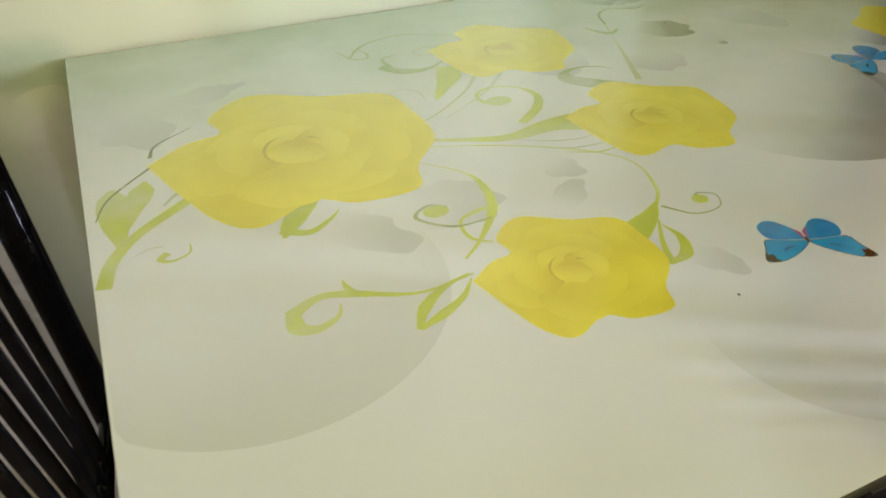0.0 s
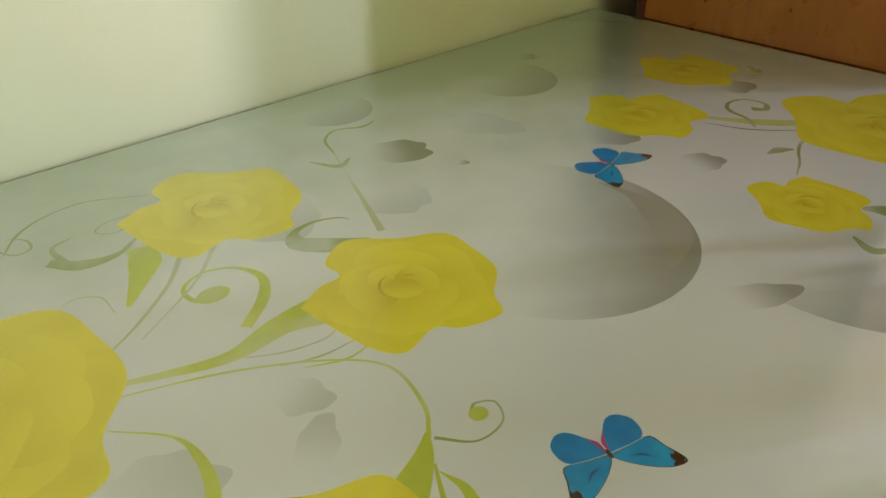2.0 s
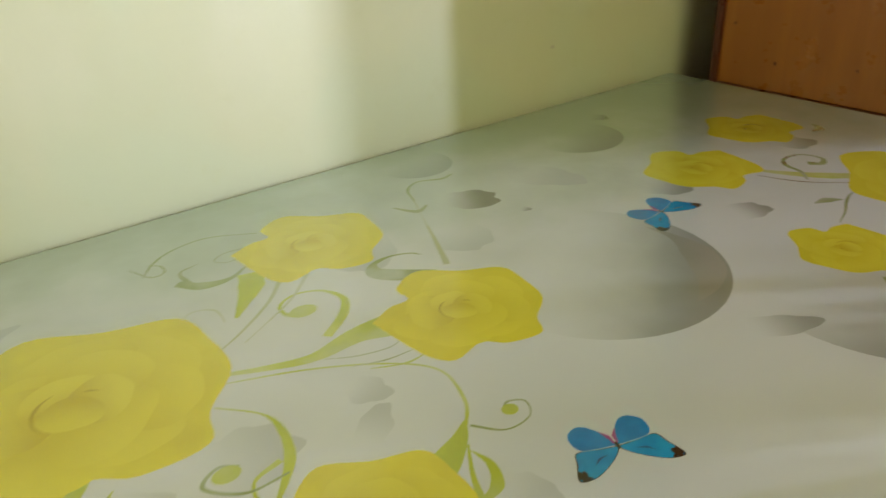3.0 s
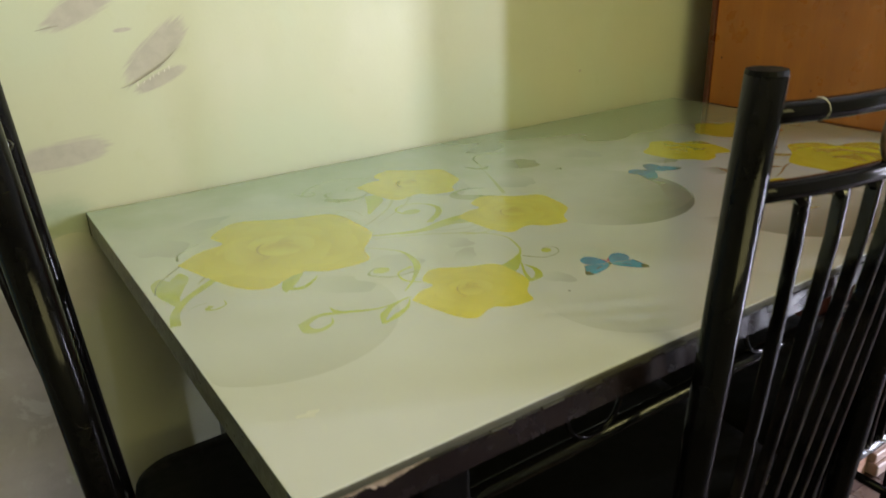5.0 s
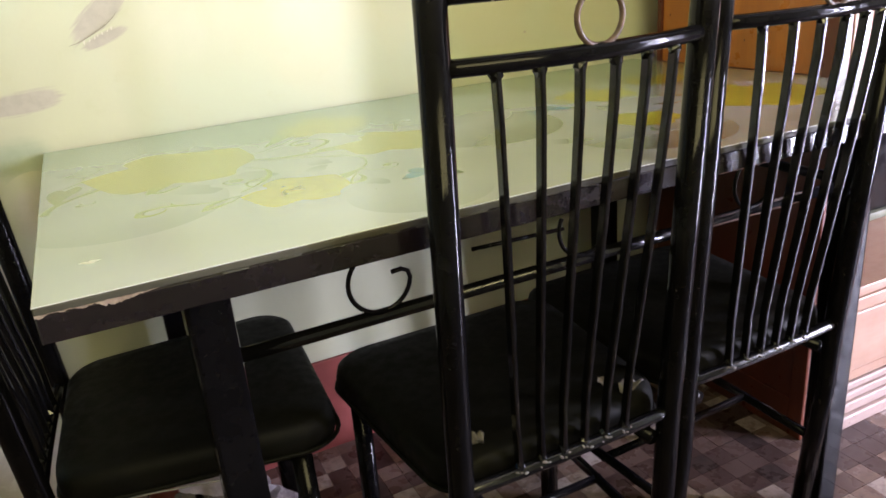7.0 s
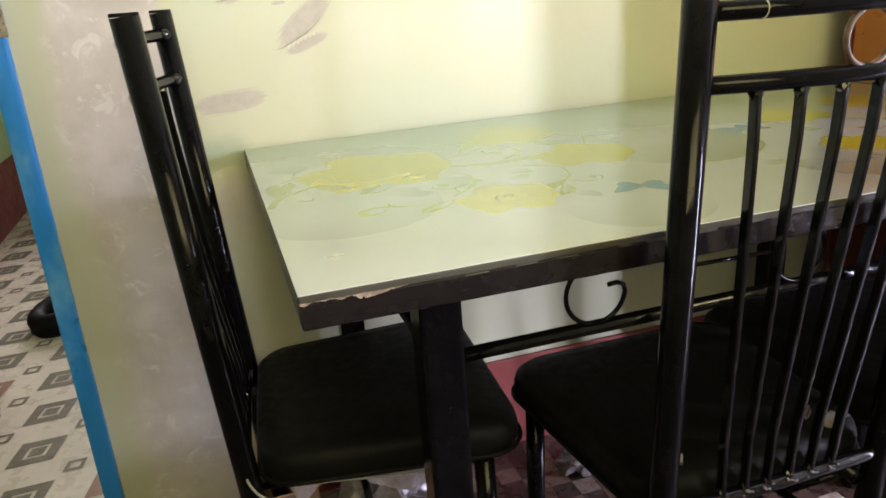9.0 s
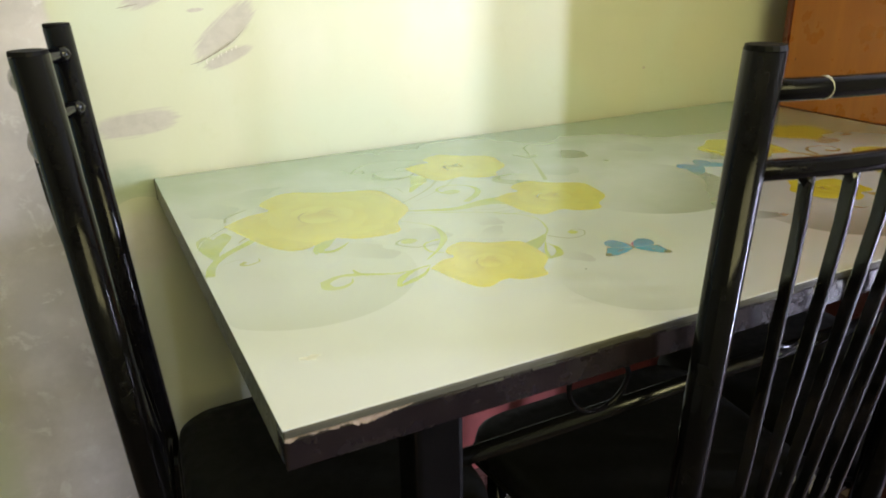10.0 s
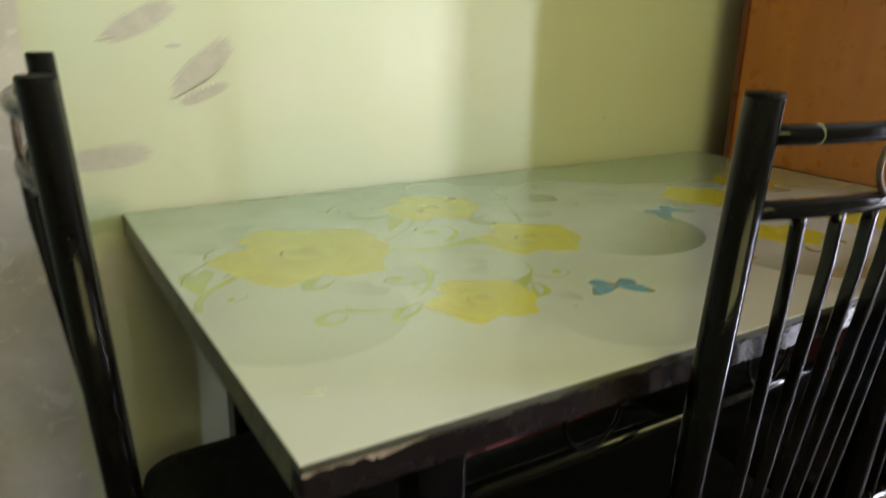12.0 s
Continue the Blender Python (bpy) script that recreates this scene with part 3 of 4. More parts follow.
# splintered chipboard along the front edge near the free corner
rng = random.Random(11)
chips, columns = bmesh.new(), []
for k in range(150):
    x = 0.0008 + 0.00068 * k
    swell = 0.0006 + 0.0024 * math.exp(-((x - 0.062) / 0.026) ** 2) + 0.0022 * math.exp(-((x - 0.004) / 0.005) ** 2)
    depth = max(swell * (0.75 + 1.5 * noise.noise((x * 90, 0.3, 0)) + 0.7 * noise.noise((x * 420, 1.7, 0))), 0.0) * min(1, (0.104 - x) / 0.012)
    lift = 0.0012 * noise.noise((x * 160, 5.1, 0))
    z1 = TABLE_H - 0.0078 + lift
    y = -TABLE_W - 0.0013 - 0.0009 * abs(noise.noise((x * 230, 8.8, 0)))
    columns.append([chips.verts.new((x, -TABLE_W + 0.002, z1)), chips.verts.new((x, y, z1)), chips.verts.new((x, y, z1 - depth)), chips.verts.new((x, -TABLE_W + 0.002, z1 - depth - 0.0002))])
for c, d in zip(columns, columns[1:]):
    for j in range(3):
        chips.faces.new((c[j], d[j], d[j + 1], c[j + 1]))
inside(part("chipped_edge", chips, CHIP, None, "chipped raw chipboard corner"), table)
for k in range(9):
    x = 0.16 + 0.052 * k + rng.uniform(-0.015, 0.015)
    inside(part("edge_scuff", box(x, x + rng.uniform(0.01, 0.035), -TABLE_W - 0.0018, -TABLE_W + 0.002, TABLE_H - 0.0088 - rng.uniform(0, 0.0012), TABLE_H - 0.0080), WORN), table)
LEG = [(0.143, -0.700), (1.12, -0.700), (0.143, -0.085), (1.12, -0.085)]
for lx, ly in LEG:
    leg = inside(part("leg", box(lx - 0.023, lx + 0.023, ly - 0.023, ly + 0.023, 0.004, 0.7325, 0.005, 2), BLACK_PAINT), table)
    part("foot_cap", box(lx - 0.025, lx + 0.025, ly - 0.025, ly + 0.025, 0.0, 0.014, 0.003), RUBBER, leg)
for y in (-0.700, -0.085):
    inside(part("rail", tube([(0.165, y, 0.634), (1.098, y, 0.634)], 0.0085), RAIL_PAINT, None, "", True), table)
    inside(part("upper_rail", box(0.165, 1.098, y - 0.012, y + 0.012, 0.708, 0.7325, 0.002), BLACK_PAINT), table)
for x in (0.143, 1.12):
    inside(part("rail", tube([(x, -0.678, 0.634), (x, -0.107, 0.634)], 0.0085), BLACK_PAINT, None, "", True), table)
for y in (-0.700,):
    for cx, a0, a1 in ((0.328, 138, 356), (0.605, 150, 395), (0.90, 120, 420)):
        ring = [(cx + 0.037 * math.cos(radians(a)), y - 0.006, 0.679 + 0.037 * math.sin(radians(a))) for a in range(a0, a1, 9)]
        ring += [(cx + 0.0345, y - 0.006, 0.683), (cx + 0.027, y - 0.006, 0.687), (cx + 0.015, y - 0.006, 0.686)] if a1 < 390 else []
        inside(part("ring", tube(ring, 0.0028, 8), BLACK_PAINT, None, "broken open wire ring", True), table)
inside(part("loose_rod", tube([(0.47, -0.66, 0.668), (0.62, -0.64, 0.655)], 0.003, 8), BLACK_PAINT, None, "bent loose rod", True), table)

# ---- the print on the tabletop ----
INK_Z = TABLE_H
LAYER = [0]
PRINT = Matrix(((1.0109, 0.0033, 0, 0.0042), (0.0019, 1.0022, 0, -0.0187), (0, 0, 1, 0), (0, 0, 0, 1)))


def layer():
    """Each ink lies a hair above the one before."""
    LAYER[0] = (LAYER[0] + 1) % 25
    return LAYER[0] * 0.0000006


ROSE_RIM = ((171, 1.06), (153, 0.85), (137, 0.68), (125, 0.92), (98, 1.05), (66, 0.86), (36, 1.04), (12, 0.95), (-16, 0.95), (-44, 0.88), (-60, 1.04), (-83, 0.91), (-101, 0.77), (-119, 1.05), (-134, 1.05), (-158, 0.96))


def face_up(bm):
    bm.normal_update()
    for f in bm.faces:
        if f.normal.z < 0:
            f.normal_flip()


def flat(points, z, ink_name, material, closed=True):
    bm, z = bmesh.new(), 0.005 * z + (layer() if z < 0.0035 else 0)
    bm.faces.new([bm.verts.new((max(x, 0.001), y, INK_Z + z)) for x, y in points])
    face_up(bm)
    ob = part(ink_name, bm, material, top)
    ob.matrix_basis = PRINT
    return ob


def ribbon(line, widths, z, name, material):
    """A flat stroke along a line of (x, y), its width swelling and tapering through the widths."""
    bm, z = bmesh.new(), 0.005 * z + (layer() if z < 0.0035 else 0)
    n, pairs = len(line), []
    for i, p in enumerate(line):
        d = (line[min(i + 1, n - 1)] - line[max(i - 1, 0)]).normalized()
        s = i / (n - 1) * (len(widths) - 1)
        k = min(int(s), len(widths) - 2)
        w = 0.43 * (widths[k] + (widths[k + 1] - widths[k]) * (s - k))
        pairs.append([bm.verts.new((p.x - d.y * e, p.y + d.x * e, INK_Z + z)) for e in (w, -w)])
    for a, b in zip(pairs, pairs[1:]):
        bm.faces.new((a[0], b[0], b[1], a[1]))
    face_up(bm)
    ob = part(name, bm, material, top)
    ob.matrix_basis = PRINT
    return ob


def vine(points, widths, material, z=0.0030):
    return ribbon(spline([(x, y, 0) for x, y in points], 9), widths, z, "vine_print", material)


def rose(cx, cy, r, turn=0.0, flip=1):
    """A full-blown rose: a ragged rim, an inner whorl, folds between the petals and a deep heart."""
    def at(a, s):
        a = radians(a)
        x, y = flip * r * s * math.cos(a), r * s * math.sin(a)
        c, q = math.cos(radians(turn)), math.sin(radians(turn))
        return Vector((cx + x * c - y * q, cy + x * q + y * c, 0))
    rim = spline([at(a, s * 1.0) for a, s in (*ROSE_RIM, ROSE_RIM[0])], 5)[:-1]
    flat([(p.x, p.y) for p in rim], 0.0064, "rose_print", ROSE)
    # broad outer petals, then a tighter whorl, each shaded where it tucks under the next
    for k, (a, d, ln, wd, mt) in enumerate(((15, 0.55, 0.33, 0.38, PETAL), (78, 0.52, 0.30, 0.38, PETAL), (142, 0.42, 0.24, 0.34, PETAL), (195, 0.58, 0.32, 0.30, PETAL), (245, 0.56, 0.28, 0.34, PETAL), (290, 0.54, 0.28, 0.34, PETAL), (332, 0.52, 0.30, 0.34, PETAL),
                                            (50, 0.34, 0.28, 0.34, PETAL), (170, 0.36, 0.28, 0.36, PETAL_IN), (285, 0.34, 0.28, 0.38, PETAL), (110, 0.16, 0.24, 0.26, PETAL_IN), (350, 0.15, 0.22, 0.26, PETAL_IN), (235, 0.10, 0.18, 0.20, PETAL_IN))):
        p = at(a, d)
        inward = math.degrees(math.atan2(cy - p.y, cx - p.x)) + 14 * math.sin(k * 2.3)
        petal(p.x, p.y, r * ln, inward, mt, wd / ln, "petal_print", 0.000034 + 0.0000012 * k)
    line = spline([at(118 + 97 * k / 4, 0.24 + 0.06 * k / 4) for k in range(5)], 5)
    ribbon(line, (0.004 * r, 0.035 * r, 0.022 * r, 0.002 * r), 0.0102, "rose_heart_print", ROSE_DEEP)
    line = spline([at(70 - 50 * k / 4, 0.13 + 0.03 * k / 4) for k in range(5)], 5)
    ribbon(line, (0.003 * r, 0.030 * r, 0.018 * r, 0.002 * r), 0.0102, "rose_heart_print", ROSE_DEEP)


def petal(cx, cy, r, turn, material, squash, name, z):
    """One petal of a printed rose, its frame's x axis pointing to the heart."""
    m = PRINT @ pose(cx, cy, INK_Z + z, 0, 0, turn) @ Matrix.Diagonal((r, r, 1, 1))
    bm, n = bmesh.new(), 30
    ring = []
    for k in range(n):
        a = 2 * math.pi * k / n
        s = 1 + 0.16 * noise.noise((math.cos(a) * 1.3 + cx * 50, math.sin(a) * 1.3, cy * 50))
        ring.append(bm.verts.new((s * math.cos(a) * (0.9 if math.cos(a) < 0 else 1.0), squash * s * math.sin(a), 0)))
    bm.faces.new(ring)
    face_up(bm)
    ob = part(name, bm, material, top)
    ob.matrix_basis = m
    return ob


def shade_motif(cx, cy, r, turn, material, squash=1.0, z=0.0003, n=56, ragged=0.0):
    bm, pts = bmesh.new(), []
    m = PRINT @ pose(cx, cy, INK_Z + 0.005 * z + layer(), 0, 0, turn) @ Matrix.Diagonal((r, r, 1, 1))
    for k in range(n):
        a = 2 * math.pi * k / n
        s = 1 + ragged * noise.noise((math.cos(a) * 1.7 + cx * 40, math.sin(a) * 1.7, cy * 40))
        p = m @ Vector((s * math.cos(a), squash * s * math.sin(a), 0))
        p.x, p.y = max(p.x, 0.002), max(p.y, -TABLE_W + 0.002)
        pts.append(bm.verts.new(m.inverted() @ p))
    bm.faces.new(pts)
    ob = part("shaded_disc_print" if not ragged else "shaded_leaf_print", bm, material, top)
    ob.matrix_basis = m
    return ob


shade_motif(0.088, -0.475, 0.124, -75, SHADE_SOFT)
shade_motif(0.400, -0.645, 0.086, -110, SHADE_SOFT)
shade_motif(0.778, -0.592, 0.122, -100, SHADE)
shade_motif(0.642, -0.563, 0.046, -30, SHADE, 0.34, 0.0004, ragged=0.3)
shade_motif(0.615, -0.400, 0.126, -55, SHADE)
ribbon([Vector((0.615 + 0.104 * math.cos(radians(a)), -0.400 + 0.104 * math.sin(radians(a)), 0)) for a in range(-82, 16, 4)], (0.0, 0.022, 0.040, 0.038, 0.012, 0.0), 0.0006, "shaded_crescent_print", CRESCENT)
shade_motif(0.645, -0.052, 0.050, -70, SHADE)
shade_motif(0.875, -0.122, 0.066, -70, SHADE)
shade_motif(1.000, -0.640, 0.090, -80, SHADE_SOFT)
shade_motif(0.174, -0.442, 0.040, -40, SHADE_LEAF, 0.55, 0.0005, ragged=0.25)
shade_motif(0.625, -0.190, 0.034, -30, SHADE_DARK, 0.75, 0.0005, ragged=0.45)
shade_motif(0.240, -0.430, 0.042, -20, SHADE_LEAF, 0.8, 0.0004, ragged=0.4)
shade_motif(0.045, -0.205, 0.036, -60, SHADE_LEAF, 0.8, 0.0004, ragged=0.3)
shade_motif(0.110, -0.150, 0.040, 20, SHADE_LEAF, 0.45, 0.0005, ragged=0.5)
shade_motif(0.372, -0.570, 0.022, -60, SHADE_LEAF, 0.6, 0.0005, ragged=0.4)
shade_motif(0.813, -0.310, 0.044, -60, SHADE, 0.6, 0.0004, ragged=0.3)
shade_motif(0.825, -0.424, 0.034, -20, SHADE, 0.6, 0.0004, ragged=0.35)
shade_motif(1.060, -0.330, 0.040, -60, SHADE, 0.6, 0.0004, ragged=0.3)
shade_motif(0.960, -0.075, 0.024, -60, SHADE, 0.6, 0.0004, ragged=0.3)
shade_motif(0.740, -0.200, 0.050, -60, SHADE_LEAF, 0.6, 0.0004, ragged=0.3)
shade_motif(0.560, -0.265, 0.040, -100, SHADE_LEAF, 0.8, 0.0004, ragged=0.35)
shade_motif(0.345, -0.420, 0.020, -60, SHADE_LEAF, 0.8, 0.0004, ragged=0.3)
shade_motif(0.330, -0.460, 0.024, 40, SHADE_LEAF, 0.5, 0.0004, ragged=0.3)
shade_motif(0.460, -0.220, 0.050, -100, SHADE_LEAF, 0.7, 0.0004, ragged=0.3)
shade_motif(0.655, -0.255, 0.010, -60, SHADE, 0.6, 0.0005, ragged=0.3)

# big stems between the roses
vine([(0.262, -0.328), (0.298, -0.345), (0.335, -0.357), (0.378, -0.352), (0.420, -0.360), (0.460, -0.372)], (0.005, 0.009, 0.014, 0.026, 0.048, 0.05), STEM)
vine([(0.258, -0.340), (0.324, -0.369), (0.378, -0.405), (0.402, -0.438), (0.394, -0.478), (0.378, -0.500)], (0.0014, 0.0028, 0.0024, 0.0028, 0.0036, 0.003), STEM)
vine([(0.380, -0.496), (0.366, -0.508), (0.345, -0.520), (0.315, -0.535)], (0.003, 0.014, 0.026, 0.030), STEM)
vine([(0.380, -0.502), (0.396, -0.521), (0.418, -0.521), (0.427, -0.507), (0.417, -0.499), (0.409, -0.504)], (0.003, 0.0018, 0.0016, 0.0018, 0.0022, 0.003), STEM_OLD)
flat([(0.4125 + 0.0065 * math.cos(a), -0.5065 + 0.006 * math.sin(a)) for a in (0.4 * k for k in range(16))], 0.0033, "bud_print", STEM)
vine([(0.367, -0.516), (0.352, -0.540), (0.342, -0.563)], (0.002, 0.004, 0.007), STEM)
vine([(0.341, -0.562), (0.358, -0.557), (0.367, -0.540), (0.365, -0.522)], (0.004, 0.011, 0.007, 0.001), STEM)
vine([(0.248, -0.366), (0.272, -0.395), (0.276, -0.420), (0.268, -0.450), (0.245, -0.480), (0.222, -0.500)], (0.0014, 0.002, 0.007, 0.010, 0.004, 0.002), STEM)
vine([(0.262, -0.448), (0.240, -0.456), (0.236, -0.478), (0.248, -0.490)], (0.006, 0.003, 0.004, 0.002), STEM)
vine([(0.262, -0.462), (0.232, -0.461), (0.212, -0.440), (0.226, -0.428), (0.238, -0.436)], (0.002, 0.003, 0.004, 0.003, 0.005), STEM_OLD)
flat([(0.2285 + 0.010 * math.cos(a), -0.4375 + 0.008 * math.sin(a)) for a in (0.4 * k for k in range(16))], 0.0033, "bud_print", STEM)
# leaf below the bottom rose
vine([(0.220, -0.516), (0.180, -0.519), (0.142, -0.502), (0.122, -0.497), (0.101, -0.507)], (0.002, 0.003, 0.008, 0.007, 0.012), STEM)
vine([(0.104, -0.503), (0.103, -0.519), (0.114, -0.525), (0.128, -0.519), (0.133, -0.508)], (0.010, 0.014, 0.008, 0.004, 0.001), STEM)
vine([(0.141, -0.486), (0.142, -0.497), (0.150, -0.509)], (0.001, 0.006, 0.003), STEM)
vine([(0.218, -0.514), (0.196, -0.521), (0.178, -0.534), (0.167, -0.551)], (0.001, 0.006, 0.010, 0.004), STEM)
vine([(0.217, -0.519), (0.204, -0.534), (0.186, -0.544), (0.168, -0.551)], (0.001, 0.005, 0.009, 0.004), STEM)
# stem and heart-shaped leaf at the free end
vine([(0.002, -0.431), (0.010, -0.402), (0.030, -0.374), (0.072, -0.340)], (0.012, 0.011, 0.010, 0.012), STEM)
vine([(0.017, -0.302), (0.016, -0.322), (0.016, -0.350), (0.017, -0.388)], (0.004, 0.024, 0.028, 0.022, 0.006), STEM)
vine([(0.042, -0.300), (0.037, -0.318), (0.028, -0.340), (0.018, -0.375)], (0.003, 0.022, 0.024, 0.016, 0.004), STEM)
vine([(0.003, -0.346), (0.015, -0.315), (0.050, -0.277)], (0.001, 0.002, 0.003), STEM_DARK)
vine([(0.050, -0.262), (0.058, -0.240), (0.090, -0.218)], (0.004, 0.002, 0.001), STEM_DARK)
vine([(0.004, -0.306), (0.024, -0.302), (0.040, -0.312)], (0.001, 0.0016, 0.001), STEM_PALE)
vine([(0.020, -0.404), (0.034, -0.397), (0.043, -0.398)], (0.001, 0.002, 0.001), STEM_PALE)
vine([(0.060, -0.402), (0.058, -0.413), (0.046, -0.418), (0.039, -0.413), (0.045, -0.407)], (0.001, 0.002, 0.003, 0.006, 0.007), STEM)
vine([(0.050, -0.344), (0.062, -0.330), (0.078, -0.322)], (0.002, 0.005, 0.002), STEM_PALE)
# leaf under the large rose
vine([(0.165, -0.365), (0.142, -0.392), (0.128, -0.410), (0.120, -0.424)], (0.010, 0.018, 0.020, 0.014, 0.003), STEM)
vine([(0.120, -0.414), (0.138, -0.424), (0.156, -0.414), (0.166, -0.404)], (0.010, 0.008, 0.004, 0.001), STEM)
# swirl above the big stem
vine([(0.3575, -0.3370), (0.3855, -0.3150), (0.3995, -0.2900), (0.3905, -0.2650), (0.3685, -0.2550), (0.3485, -0.2650), (0.3475, -0.2840), (0.3615, -0.2930)], (0.010, 0.011, 0.008, 0.004, 0.003, 0.004, 0.006, 0.010), STEM)
flat([(0.3610 + 0.013 * math.cos(a), -0.2865 + 0.010 * math.sin(a)) for a in (0.4 * k for k in range(16))], 0.0033, "bud_print", STEM)
vine([(0.340, -0.365), (0.362, -0.378), (0.388, -0.385), (0.402, -0.382)], (0.001, 0.002, 0.0016, 0.001), STEM_OLD)
vine([(0.352, -0.388), (0.378, -0.398), (0.402, -0.400)], (0.001, 0.0022, 0.001), STEM_OLD)
vine([(0.362, -0.400), (0.388, -0.412), (0.412, -0.410)], (0.001, 0.003, 0.001), STEM)
# round the upper rose
vine([(0.268, -0.125), (0.288, -0.098), (0.316, -0.082), (0.353, -0.080), (0.398, -0.106)], (0.002, 0.003, 0.0025, 0.0025, 0.002), STEM_OLD)
vine([(0.262, -0.098), (0.274, -0.128), (0.288, -0.128), (0.290, -0.112), (0.280, -0.100)], (0.001, 0.003, 0.003, 0.002, 0.001), STEM_OLD)
vine([(0.362, -0.146), (0.346, -0.150), (0.336, -0.138), (0.350, -0.128), (0.372, -0.130)], (0.004, 0.002, 0.002, 0.002, 0.003), STEM_OLD)
vine([(0.392, -0.150), (0.360, -0.168), (0.335, -0.184), (0.308, -0.180), (0.290, -0.160)], (0.002, 0.003, 0.007, 0.018, 0.012), STEM_OLD)
vine([(0.300, -0.168), (0.300, -0.140), (0.320, -0.133)], (0.008, 0.004, 0.001), STEM_OLD)
vine([(0.352, -0.186), (0.344, -0.212), (0.310, -0.258)], (0.024, 0.030, 0.004), STEM)
vine([(0.376, -0.212), (0.345, -0.250), (0.305, -0.282), (0.272, -0.302)], (0.006, 0.004, 0.003, 0.001), STEM_PALE)
vine([(0.398, -0.224), (0.360, -0.262), (0.300, -0.300)], (0.005, 0.003, 0.001), STEM_PALE)
vine([(0.262, -0.238), (0.282, -0.222), (0.300, -0.232), (0.300, -0.258)], (0.002, 0.003, 0.002, 0.001), STEM_PALE)
vine([(0.490, -0.310), (0.462, -0.288), (0.448, -0.270), (0.455, -0.254), (0.476, -0.250), (0.496, -0.258), (0.503, -0.268)], (0.020, 0.026, 0.024, 0.008, 0.004, 0.003, 0.001), STEM_OLD)
vine([(0.510, -0.302), (0.535, -0.245), (0.560, -0.185), (0.580, -0.140)], (0.008, 0.005, 0.003, 0.002), STEM_PALE)
vine([(0.575, -0.150), (0.588, -0.118), (0.612, -0.104), (0.640, -0.116), (0.660, -0.112)], (0.002, 0.004, 0.003, 0.006, 0.002), STEM_OLD)
vine([(0.545, -0.150), (0.560, -0.178), (0.580, -0.170)], (0.002, 0.010, 0.003), STEM_OLD)
# the second spray
vine([(0.935, -0.352), (0.958, -0.395), (0.985, -0.430), (1.020, -0.462)], (0.006, 0.016, 0.022, 0.014), STEM)
vine([(0.925, -0.372), (0.945, -0.418), (0.985, -0.460)], (0.001, 0.003, 0.001), STEM_DARK)
vine([(0.955, -0.418), (0.972, -0.400), (0.980, -0.375), (1.000, -0.362), (1.026, -0.368), (1.032, -0.392), (1.015, -0.402), (1.004, -0.390)], (0.004, 0.006, 0.007, 0.005, 0.004, 0.006, 0.010, 0.014), STEM_OLD)
vine([(0.928, -0.474), (0.915, -0.464), (0.897, -0.460)], (0.003, 0.016, 0.003), STEM_OLD)
vine([(0.985, -0.474), (0.952, -0.472), (0.925, -0.480), (0.900, -0.492), (0.870, -0.502)], (0.005, 0.004, 0.004, 0.003, 0.002), STEM_OLD)
vine([(0.846, -0.572), (0.856, -0.588), (0.857, -0.606)], (0.006, 0.024, 0.003), STEM_OLD)
vine([(0.790, -0.585), (0.778, -0.605), (0.795, -0.618)], (0.003, 0.014, 0.003), STEM_OLD)
vine([(1.120, -0.330), (1.140, -0.330), (1.150, -0.312)], (0.003, 0.016, 0.003), STEM_OLD)


for cx, cy, r, turn, flip in ((0.170, -0.295, 0.118, 0, 1), (0.2835, -0.538, 0.0655, -3, 1), (0.473, -0.374, 0.0765, -12, 1), (0.432, -0.168, 0.0790, -12, 1),
                              (0.897, -0.310, 0.0700, 8, -1), (1.075, -0.265, 0.066, 15, -1), (1.062, -0.520, 0.112, 10, -1), (0.822, -0.536, 0.0545, 20, -1)):
    rose(cx, cy, r, turn, flip)


HIND = ((0.000, 0.000), (0.0026, 0.0101), (0.0120, 0.0226), (0.0205, 0.0245), (0.0280, 0.0180), (0.0282, 0.0080), (0.0236, 0.0024), (0.0125, 0.0004))
FORE = ((0.000, -0.0010), (0.0125, -0.0002), (0.0246, 0.0017), (0.0298, 0.0002), (0.0324, -0.0080), (0.0368, -0.0190), (0.0345, -0.0226), (0.0246, -0.0214), (0.0130, -0.0148), (0.0040, -0.0070))


